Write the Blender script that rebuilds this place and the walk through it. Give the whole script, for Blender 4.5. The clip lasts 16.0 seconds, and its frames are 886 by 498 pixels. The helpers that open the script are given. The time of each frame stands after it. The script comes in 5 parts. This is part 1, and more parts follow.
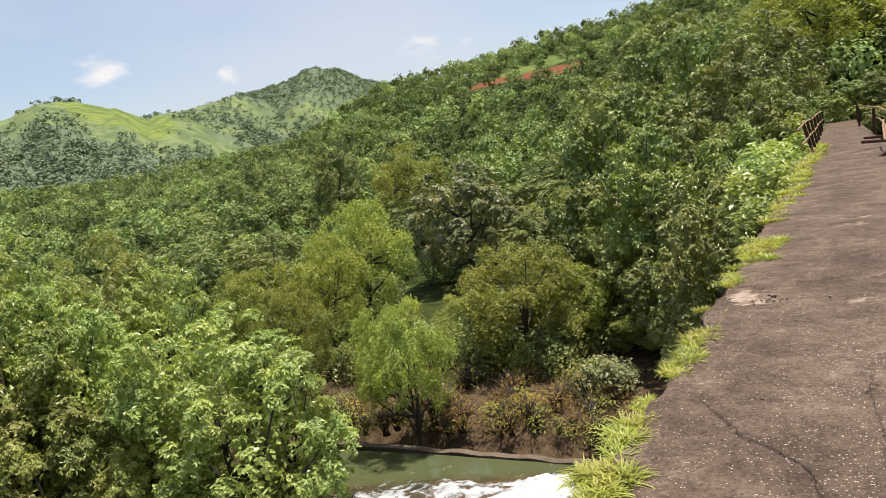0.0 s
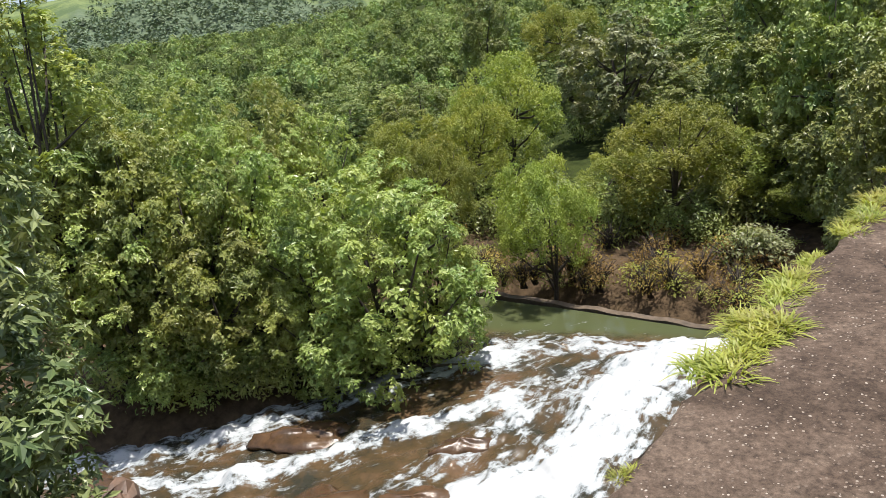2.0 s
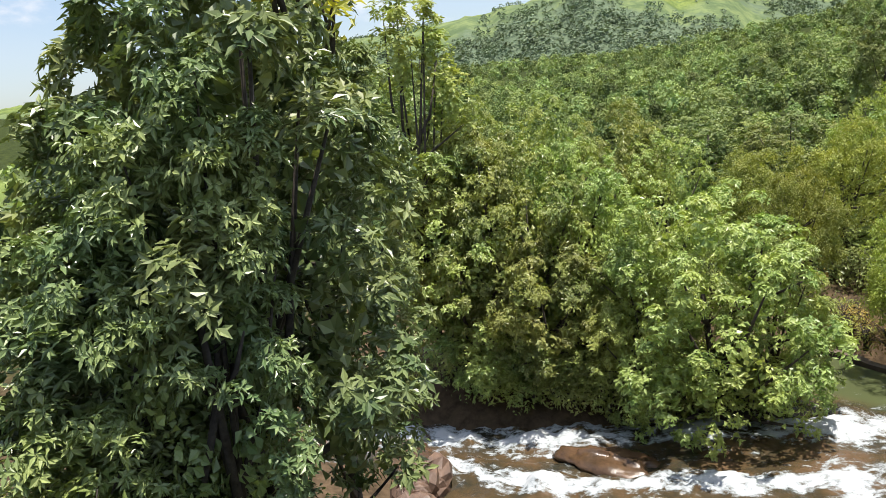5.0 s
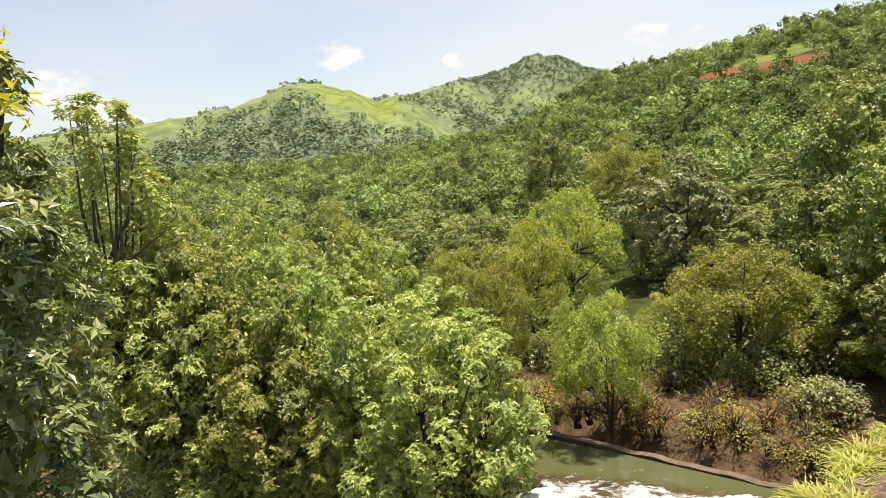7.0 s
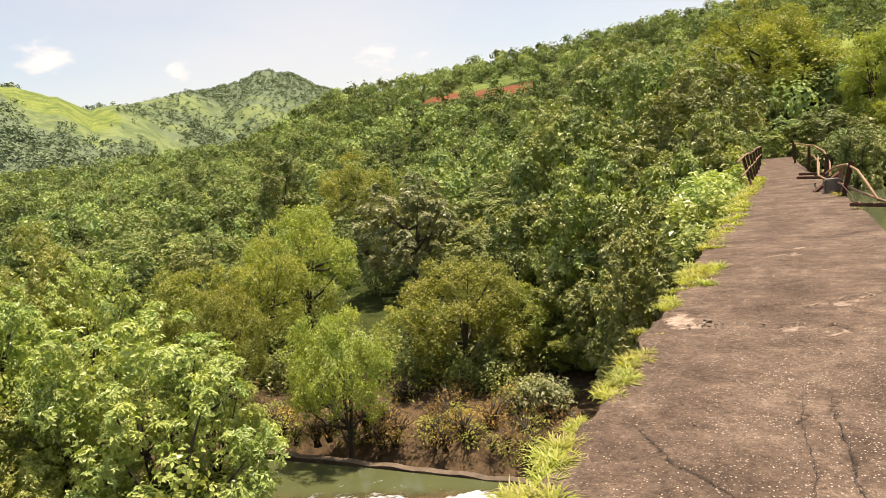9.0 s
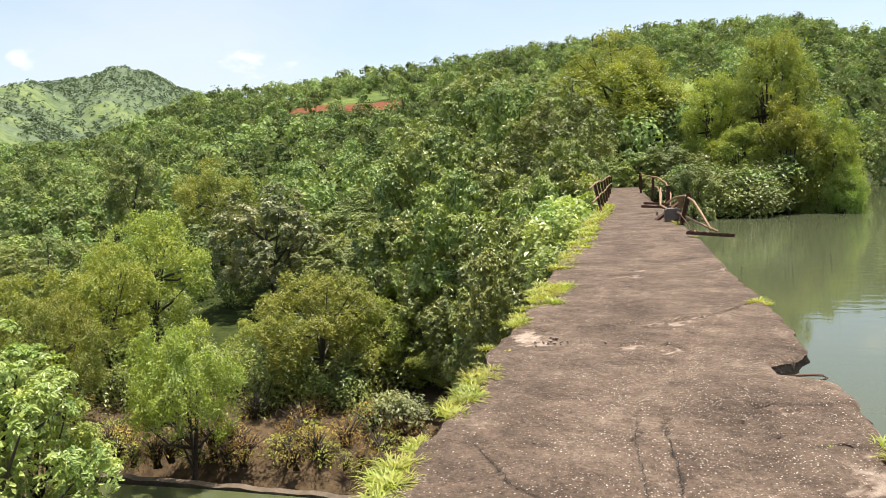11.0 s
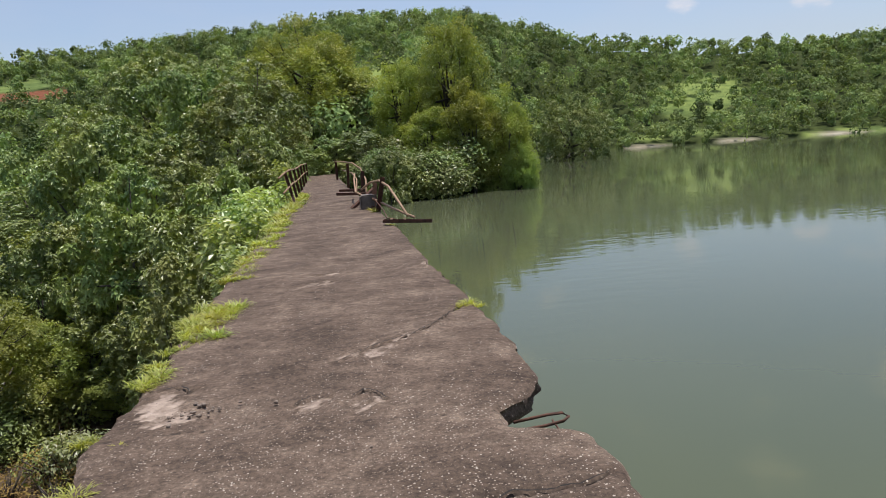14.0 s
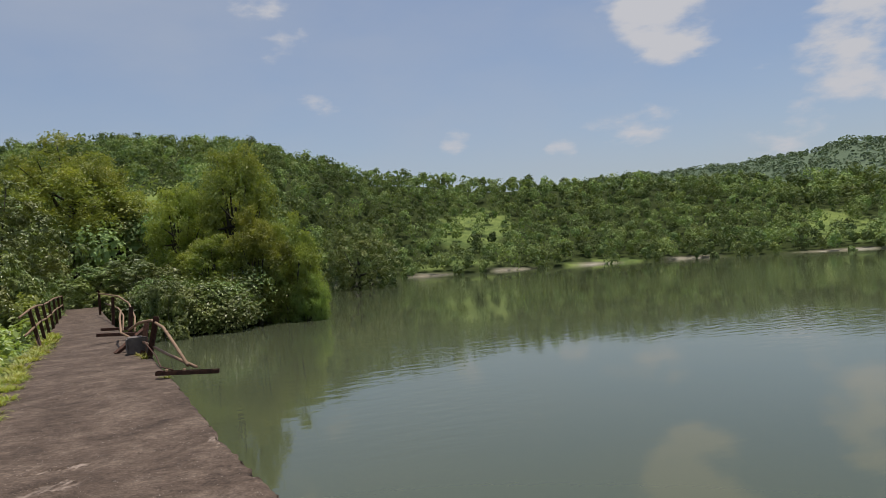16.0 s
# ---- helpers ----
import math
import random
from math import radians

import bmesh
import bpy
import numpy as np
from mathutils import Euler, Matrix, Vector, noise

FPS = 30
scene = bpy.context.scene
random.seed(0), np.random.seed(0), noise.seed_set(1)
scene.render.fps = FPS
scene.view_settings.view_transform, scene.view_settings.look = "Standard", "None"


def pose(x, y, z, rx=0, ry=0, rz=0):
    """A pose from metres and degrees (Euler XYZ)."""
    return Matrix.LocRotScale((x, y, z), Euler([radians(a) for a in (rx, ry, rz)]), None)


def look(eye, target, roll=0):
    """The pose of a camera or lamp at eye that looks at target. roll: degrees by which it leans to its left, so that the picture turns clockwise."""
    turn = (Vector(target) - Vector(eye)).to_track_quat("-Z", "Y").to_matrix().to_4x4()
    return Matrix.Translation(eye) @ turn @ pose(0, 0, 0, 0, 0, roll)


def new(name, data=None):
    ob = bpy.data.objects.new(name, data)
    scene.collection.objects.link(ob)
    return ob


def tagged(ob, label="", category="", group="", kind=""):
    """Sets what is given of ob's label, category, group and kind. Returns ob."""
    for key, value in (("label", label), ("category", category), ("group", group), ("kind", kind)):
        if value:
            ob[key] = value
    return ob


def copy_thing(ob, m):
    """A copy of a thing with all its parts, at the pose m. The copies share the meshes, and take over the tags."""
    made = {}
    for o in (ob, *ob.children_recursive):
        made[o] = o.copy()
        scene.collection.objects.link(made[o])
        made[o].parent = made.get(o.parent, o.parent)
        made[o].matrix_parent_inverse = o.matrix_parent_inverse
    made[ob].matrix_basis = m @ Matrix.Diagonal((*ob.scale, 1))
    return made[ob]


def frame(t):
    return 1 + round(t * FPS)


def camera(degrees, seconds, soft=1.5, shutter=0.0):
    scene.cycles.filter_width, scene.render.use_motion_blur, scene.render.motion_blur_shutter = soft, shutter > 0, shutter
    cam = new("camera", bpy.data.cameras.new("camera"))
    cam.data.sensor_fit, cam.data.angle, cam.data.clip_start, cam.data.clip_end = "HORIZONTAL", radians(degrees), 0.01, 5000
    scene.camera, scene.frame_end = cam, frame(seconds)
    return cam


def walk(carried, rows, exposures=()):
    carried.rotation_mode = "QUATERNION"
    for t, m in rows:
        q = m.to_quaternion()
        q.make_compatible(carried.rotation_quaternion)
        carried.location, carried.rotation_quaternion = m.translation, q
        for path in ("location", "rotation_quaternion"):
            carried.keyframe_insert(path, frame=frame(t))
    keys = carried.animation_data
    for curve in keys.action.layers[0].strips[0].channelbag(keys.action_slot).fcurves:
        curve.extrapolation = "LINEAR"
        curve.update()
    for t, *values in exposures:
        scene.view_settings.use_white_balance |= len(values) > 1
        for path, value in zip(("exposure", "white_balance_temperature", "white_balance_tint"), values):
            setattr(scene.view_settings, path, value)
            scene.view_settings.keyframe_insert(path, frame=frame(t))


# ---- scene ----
cam = camera(62.8, 16.0, soft=0.7)
PATH = [
    (0, (1.174, -2.407, 1.656), (0.2, -0.678, 1.405), -8.9),
    (0.5, (1.145, -2.425, 1.629), (0.058, -0.777, 1.306), -8.8),
    (1, (1.125, -2.428, 1.606), (-0.027, -0.84, 1.222), -8.3),
    (1.5, (1.108, -2.417, 1.568), (-0.095, -0.893, 1.09), -7.7),
    (2, (1.107, -2.488, 1.554), (-0.184, -1.071, 0.983), -8.7),
    (2.5, (1.068, -2.551, 1.534), (-0.358, -1.311, 0.879), -7.8),
    (3, (1.098, -2.607, 1.537), (-0.471, -1.56, 0.874), -8.6),
    (3.5, (1.058, -2.691, 1.505), (-0.668, -1.924, 0.846), -8.9),
    (3.7, (1.025, -2.744, 1.499), (-0.737, -2.056, 0.85), -8.8),
    (5.8, (1.093, -2.379, 1.562), (-0.694, -1.502, 1.362), -5.6),
    (6, (1.118, -2.374, 1.567), (-0.617, -1.394, 1.396), -5.6),
    (6.5, (1.147, -2.372, 1.603), (-0.406, -1.121, 1.437), -5.7),
    (7, (1.099, -2.364, 1.588), (-0.322, -0.973, 1.377), -5.9),
    (7.5, (1.116, -2.322, 1.6), (-0.135, -0.778, 1.367), -5.1),
    (8, (1.102, -2.258, 1.59), (0.072, -0.559, 1.352), -4.9),
    (8.5, (1.112, -2.266, 1.602), (0.176, -0.514, 1.369), -5.3),
    (8.7, (1.129, -2.24, 1.595), (0.243, -0.461, 1.363), -5.4),
    (10.8, (1.139, -2.002, 1.546), (0.503, -0.123, 1.287), -1.9),
    (11, (1.164, -1.966, 1.518), (0.68, -0.037, 1.304), -1.9),
    (11.5, (1.225, -1.873, 1.441), (1.023, 0.069, 1.011), -1.2),
    (12, (1.316, -1.608, 1.426), (1.581, 0.348, 1.104), -2.7),
    (12.5, (1.333, -1.28, 1.437), (1.693, 0.665, 1.144), -4.0),
    (13, (1.401, -0.886, 1.445), (1.724, 1.076, 1.232), -4.9),
    (13.5, (1.42, -0.388, 1.433), (1.742, 1.57, 1.188), -3.5),
    (14, (1.409, 0.073, 1.435), (1.712, 2.03, 1.15), -4.1),
    (14.5, (1.426, 0.527, 1.454), (1.649, 2.501, 1.219), -4.4),
    (15, (1.413, 1.047, 1.492), (1.799, 3.002, 1.317), -3.5),
    (15.5, (1.507, 1.507, 1.483), (2.065, 3.425, 1.386), -4.6),
    (16, (1.54, 1.81, 1.551), (2.426, 3.603, 1.576), -3.7),
]
walk(cam, [(t, look(eye, target, roll)) for t, eye, target, roll in PATH],
     [(0, 0.4, 6900, 14), (3, 0.35, 6300, 12), (6, 0.65, 7000, 12), (7, 0.7, 7800, 15), (8.7, 0.7, 8200, 18), (11, 0.75, 6900, 11), (12, 0.75, 6400, 10), (12.5, 0.32, 6000, 12), (13, 0.18, 6050, 12),
      (14.5, 0.0, 6300, 15), (15.5, -0.2, 6400, 13), (16, -0.4, 6400, 13)])

# ---- world, sun and exposure ----
SUN_AZ, SUN_EL = 48.0, 79.0          # degrees, clockwise from +y; above the horizon
CLOUD_SEED = 3.7
world = bpy.data.worlds.new("sky")
scene.world = world
world.use_nodes = True
wn, wl = world.node_tree.nodes, world.node_tree.links
wn.clear()
w_out = wn.new("ShaderNodeOutputWorld")
w_bg = wn.new("ShaderNodeBackground")
w_sky = wn.new("ShaderNodeTexSky")
w_sky.sky_type, w_sky.sun_disc = "NISHITA", False
w_sky.sun_elevation, w_sky.sun_rotation = radians(SUN_EL), radians(SUN_AZ)
w_sky.air_density, w_sky.dust_density, w_sky.ozone_density = 1.0, 1.6, 1.0
w_bg.inputs["Strength"].default_value = 0.13
w_geo = wn.new("ShaderNodeTexCoord")
w_com = wn.new("ShaderNodeMapping")
w_com.inputs["Scale"].default_value = (1.0, 1.0, 2.3)
wl.new(w_geo.outputs["Generated"], w_com.inputs["Vector"])


def cloud_layer(scale, detail, low, high, seed, banks=()):
    n = wn.new("ShaderNodeTexNoise")
    n.noise_dimensions = "4D"
    n.inputs["W"].default_value = seed
    n.inputs["Scale"].default_value, n.inputs["Detail"].default_value, n.inputs["Roughness"].default_value = scale, detail, 0.55
    wl.new(w_com.outputs[0], n.inputs["Vector"])
    r = wn.new("ShaderNodeMapRange")
    r.interpolation_type = "SMOOTHSTEP"
    r.inputs["From Min"].default_value, r.inputs["From Max"].default_value = low, high
    value = n.outputs["Fac"]
    for b in banks:
        add = wn.new("ShaderNodeMath")
        wl.new(value, add.inputs[0])
        wl.new(b, add.inputs[1])
        value = add.outputs[0]
    wl.new(value, r.inputs["Value"])
    return r.outputs[0]


def cloud_bank(az, el, inner, outer):
    """Where a heap of cloud stands, as a soft round rise of the layer."""
    dot = wn.new("ShaderNodeVectorMath")
    dot.operation = "DOT_PRODUCT"
    a, e = radians(az), radians(el)
    dot.inputs[1].default_value = (math.sin(a) * math.cos(e), math.cos(a) * math.cos(e), math.sin(e))
    wl.new(w_geo.outputs["Generated"], dot.inputs[0])
    r = wn.new("ShaderNodeMapRange")
    r.interpolation_type = "SMOOTHSTEP"
    for k, v in (("From Min", math.cos(radians(outer))), ("From Max", math.cos(radians(inner))), ("To Min", 0.0), ("To Max", 0.13)):
        r.inputs[k].default_value = v
    wl.new(dot.outputs["Value"], r.inputs["Value"])
    return r.outputs[0]


BANKS = [cloud_bank(*b) for b in ((45, 17, 1.5, 5.5), (59, 13, 2, 7.5), (28, 9.5, 0.3, 2.2), (7, 12.5, 0.3, 2.5), (36, 7.5, 0.3, 1.8), (-70, 10, 1, 6), (-81, 12, 1, 7), (-43, 8.6, 0.2, 1.6), (-100, 14, 2, 9), (30, 25, 2, 9), (50, 31, 4, 14), (14, 35, 4, 12), (110, 20, 3, 12), (150, 15, 3, 12))]
w_cum = cloud_layer(6.0, 9.0, 0.6, 0.72, CLOUD_SEED, BANKS)
w_veil = cloud_layer(1.6, 6.0, 0.30, 0.80, 11.0)
w_m1 = wn.new("ShaderNodeMath"); w_m1.operation = "MULTIPLY"; w_m1.inputs[1].default_value = 0.7
wl.new(w_veil, w_m1.inputs[0])
w_mixa = wn.new("ShaderNodeMix"); w_mixa.data_type = "RGBA"
w_mixa.inputs["B"].default_value = (4.1, 4.5, 5.05, 1)
wl.new(w_m1.outputs[0], w_mixa.inputs["Factor"]); wl.new(w_sky.outputs[0], w_mixa.inputs["A"])
w_mixb = wn.new("ShaderNodeMix"); w_mixb.data_type = "RGBA"
w_mixb.inputs["B"].default_value = (5.4, 5.5, 5.7, 1)
wl.new(w_cum, w_mixb.inputs["Factor"]); wl.new(w_mixa.outputs["Result"], w_mixb.inputs["A"])
wl.new(w_mixb.outputs["Result"], w_bg.inputs["Color"])
wl.new(w_bg.outputs[0], w_out.inputs[0])

sun = new("sun", bpy.data.lights.new("sun", "SUN"))
sun.data.energy, sun.data.angle, sun.data.color = 5.0, radians(0.53), (1.0, 0.95, 0.86)
s_az, s_el = radians(SUN_AZ), radians(SUN_EL)
sun.matrix_world = look((math.sin(s_az) * math.cos(s_el) * 50, math.cos(s_az) * math.cos(s_el) * 50, math.sin(s_el) * 50), (0, 0, 0))


# ---- materials ----
def material(name):
    m = bpy.data.materials.new(name)
    m.use_nodes = True
    t = m.node_tree
    return m, t.nodes, t.links, t.nodes["Principled BSDF"], t.nodes["Material Output"]


def noise_node(nodes, links, scale, detail=4.0, rough=0.55, vector=None):
    n = nodes.new("ShaderNodeTexNoise")
    n.inputs["Scale"].default_value, n.inputs["Detail"].default_value, n.inputs["Roughness"].default_value = scale, detail, rough
    if vector is not None:
        links.new(vector, n.inputs["Vector"])
    return n.outputs["Fac"]


def ramp(nodes, links, fac, stops):
    r = nodes.new("ShaderNodeValToRGB")
    while len(r.color_ramp.elements) < len(stops):
        r.color_ramp.elements.new(0.5)
    for e, (p, c) in zip(r.color_ramp.elements, stops):
        e.position, e.color = p, (*c, 1)
    links.new(fac, r.inputs[0])
    return r.outputs[0]


def mixed(nodes, links, fac, a, b, mode="MIX"):
    n = nodes.new("ShaderNodeMix")
    n.data_type, n.blend_type = "RGBA", mode
    for socket, v in (("Factor", fac), ("A", a), ("B", b)):
        if isinstance(v, (int, float)):
            n.inputs[socket].default_value = v
        elif isinstance(v, tuple):
            n.inputs[socket].default_value = (*v, 1)
        else:
            links.new(v, n.inputs[socket])
    return n.outputs["Result"]


def bumped(nodes, links, bsdf, height, strength, distance):
    b = nodes.new("ShaderNodeBump")
    b.inputs["Strength"].default_value, b.inputs["Distance"].default_value = strength, distance
    links.new(height, b.inputs["Height"])
    links.new(b.outputs[0], bsdf.inputs["Normal"])


def position(nodes):
    return nodes.new("ShaderNodeNewGeometry").outputs["Position"]


def ranged(nodes, links, value, a, b, c=0.0, d=1.0):
    r = nodes.new("ShaderNodeMapRange")
    for k, v in (("From Min", a), ("From Max", b), ("To Min", c), ("To Max", d)):
        r.inputs[k].default_value = v
    links.new(value, r.inputs["Value"])
    return r.outputs[0]


def maths(nodes, links, op, a, b):
    n = nodes.new("ShaderNodeMath")
    n.operation = op
    for k, v in ((0, a), (1, b)):
        if isinstance(v, (int, float)):
            n.inputs[k].default_value = v
        else:
            links.new(v, n.inputs[k])
    return n.outputs[0]


def blend(a, b, t):
    return tuple(p + (q - p) * t for p, q in zip(a, b))


def leaf_material(name, dark, mid, light, gloss=0.45, through_light=0.3, patch=0.35, by_tree=True):
    """Leaves that differ one from another, branch by branch and tree by tree."""
    m, n, l, b, out = material(name)
    geo = n.new("ShaderNodeNewGeometry")
    info = n.new("ShaderNodeObjectInfo")
    tone = n.new("ShaderNodeAttribute"); tone.attribute_name = "tone"
    c = ramp(n, l, geo.outputs["Random Per Island"], [(0.0, blend(dark, mid, 0.4)), (0.55, mid), (1.0, blend(light, mid, 0.35))])
    big = noise_node(n, l, patch, 2.0, 0.5, geo.outputs["Position"])
    c = mixed(n, l, ranged(n, l, big, 0.35, 0.7, 0.0, 0.75 if by_tree else 0.3), c, tuple(v * k for v, k in zip(light, (1.15, 1.0, 0.8))), "MIX")
    hue = n.new("ShaderNodeHueSaturation")
    l.new(ranged(n, l, info.outputs["Random"], 0, 1, 0.484, 0.517) if by_tree else ranged(n, l, noise_node(n, l, 0.21, 1.0, 0.5, geo.outputs["Position"]), 0.3, 0.7, 0.482, 0.52), hue.inputs["Hue"])
    l.new(ranged(n, l, info.outputs["Random"], 0, 1, 0.75, 1.25) if by_tree else ranged(n, l, tone.outputs["Fac"], 0, 1, 0.5, 1.5), hue.inputs["Value"])
    l.new(c, hue.inputs["Color"])
    l.new(hue.outputs[0], b.inputs["Base Color"])
    b.inputs["Roughness"].default_value = gloss
    b.inputs["Specular IOR Level"].default_value = 0.45 if gloss < 0.6 else 0.2
    tr = n.new("ShaderNodeBsdfTranslucent")
    l.new(mixed(n, l, 1.0, hue.outputs[0], (1.25, 1.3, 0.5), "MULTIPLY"), tr.inputs["Color"])
    add = n.new("ShaderNodeMixShader")
    add.inputs[0].default_value = through_light
    l.new(b.outputs[0], add.inputs[1]); l.new(tr.outputs[0], add.inputs[2])
    l.new(add.outputs[0], out.inputs["Surface"])
    return m


LEAF_NEAR = leaf_material("leaf_broad", (0.089, 0.160, 0.044), (0.235, 0.31, 0.098), (0.41, 0.48, 0.18), 0.36, 0.28, 0.5)
LEAF_DEEP = leaf_material("leaf_deep_green", (0.06, 0.105, 0.042), (0.125, 0.19, 0.075), (0.29, 0.36, 0.16), 0.3, 0.15, 0.6)
LEAF_GREEN = leaf_material("leaf_forest", (0.057, 0.108, 0.033), (0.16, 0.225, 0.064), (0.3, 0.36, 0.12), 0.4, 0.15, 0.35)
LEAF_OLIVE = leaf_material("leaf_olive", (0.16, 0.21, 0.052), (0.265, 0.32, 0.08), (0.36, 0.41, 0.11), 0.5, 0.32, 0.35)
LEAF_GREY = leaf_material("leaf_grey_green", (0.11, 0.145, 0.07), (0.2, 0.245, 0.125), (0.34, 0.38, 0.22), 0.4, 0.25, 0.4)
# extra blue in the far woodland colour stands for haze
LEAF_FAR_HAZED = leaf_material("leaf_far_forest_hazed", (0.11, 0.165, 0.065), (0.185, 0.255, 0.098), (0.28, 0.335, 0.135), 0.75, 0.2, 0.13, False)
# dull blue-green: haze over the far hills is put into this colour
LEAF_HILL_HAZED = leaf_material("leaf_distant_forest_hazed", (0.13, 0.18, 0.125), (0.16, 0.215, 0.145), (0.2, 0.25, 0.16), 0.9, 0.1, 0.02, False)
LEAF_VINE = leaf_material("leaf_vine", (0.045, 0.095, 0.026), (0.1, 0.175, 0.042), (0.185, 0.27, 0.07), 0.4, 0.33, 0.5)
LEAF_WILLOW = leaf_material("leaf_willow", (0.15, 0.2, 0.05), (0.24, 0.3, 0.075), (0.34, 0.4, 0.1), 0.5, 0.35, 0.35)
LEAF_YELLOW = leaf_material("leaf_young_yellow", (0.24, 0.26, 0.05), (0.36, 0.37, 0.07), (0.46, 0.44, 0.09), 0.45, 0.4, 0.8)
BLADE = leaf_material("grass_blade", (0.13, 0.18, 0.035), (0.26, 0.31, 0.06), (0.4, 0.42, 0.1), 0.45, 0.35, 2.0)
SHRUB_BROWN = leaf_material("dry_shrub_leaf", (0.14, 0.085, 0.04), (0.26, 0.17, 0.075), (0.33, 0.28, 0.1), 0.7, 0.3, 0.6)


def bark_material():
    m, n, l, b, out = material("bark")
    p = position(n)
    f = noise_node(n, l, 9.0, 6.0, 0.65, p)
    l.new(ramp(n, l, f, [(0.3, (0.028, 0.022, 0.017)), (0.7, (0.09, 0.073, 0.057))]), b.inputs["Base Color"])
    b.inputs["Roughness"].default_value = 0.9
    bumped(n, l, b, f, 0.6, 0.02)
    return m


BARK = bark_material()


def ground_material():
    m, n, l, b, out = material("hill_ground")
    p = position(n)
    grass = ramp(n, l, noise_node(n, l, 0.35, 6.0, 0.6, p), [(0.3, (0.12, 0.16, 0.045)), (0.55, (0.185, 0.235, 0.065)), (0.75, (0.25, 0.29, 0.085))])
    scrub = ramp(n, l, noise_node(n, l, 0.03, 10.0, 0.72, p), [(0.44, (1, 1, 1)), (0.58, (0.55, 0.62, 0.7))])
    wooded = n.new("ShaderNodeAttribute"); wooded.attribute_name = "wooded"
    c = mixed(n, l, 1.0, grass, scrub, "MULTIPLY")
    c = mixed(n, l, ranged(n, l, wooded.outputs["Fac"], 0.0, 0.05, 0.0, 0.75), c, mixed(n, l, 1.0, scrub, (0.17, 0.215, 0.1), "MULTIPLY"))
    edge = maths(n, l, "ADD", wooded.outputs["Fac"], ranged(n, l, noise_node(n, l, 0.02, 8.0, 0.7, p), 0.3, 0.7, -0.5, 0.5))
    # far wooded ground, its blue-green tone put in for haze
    c = mixed(n, l, ranged(n, l, edge, 0.35, 0.65), c, ramp(n, l, noise_node(n, l, 0.12, 6.0, 0.7, p), [(0.35, (0.085, 0.12, 0.075)), (0.65, (0.14, 0.18, 0.11))]))
    soil = ramp(n, l, noise_node(n, l, 1.2, 5.0, 0.6, p), [(0.3, (0.12, 0.045, 0.025)), (0.7, (0.22, 0.09, 0.05))])
    attr = n.new("ShaderNodeAttribute"); attr.attribute_name = "bare"
    edge = maths(n, l, "ADD", attr.outputs["Fac"], ranged(n, l, noise_node(n, l, 0.8, 4.0, 0.6, p), 0.3, 0.7, -0.3, 0.3))
    under = n.new("ShaderNodeAttribute"); under.attribute_name = "wood_floor"
    # near-black green ground where the woods stand
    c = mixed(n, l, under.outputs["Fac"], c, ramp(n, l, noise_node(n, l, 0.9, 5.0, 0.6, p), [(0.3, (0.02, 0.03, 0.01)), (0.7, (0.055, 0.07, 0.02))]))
    c = mixed(n, l, ranged(n, l, edge, 0.45, 0.6), c, soil)
    wet = n.new("ShaderNodeAttribute"); wet.attribute_name = "bank"
    mud = ramp(n, l, noise_node(n, l, 2.5, 5.0, 0.6, p), [(0.3, (0.05, 0.036, 0.022)), (0.7, (0.13, 0.09, 0.055))])
    c = mixed(n, l, wet.outputs["Fac"], c, mud)
    silt = n.new("ShaderNodeAttribute"); silt.attribute_name = "silt"
    c = mixed(n, l, silt.outputs["Fac"], c, ramp(n, l, noise_node(n, l, 0.3, 4.0, 0.6, p), [(0.4, (0.24, 0.21, 0.15)), (0.6, (0.36, 0.33, 0.26))]))
    l.new(c, b.inputs["Base Color"])
    b.inputs["Roughness"].default_value = 0.95
    b.inputs["Specular IOR Level"].default_value = 0.05
    bumped(n, l, b, noise_node(n, l, 2.0, 6.0, 0.6, p), 0.7, 0.15)
    return m


GROUND = ground_material()


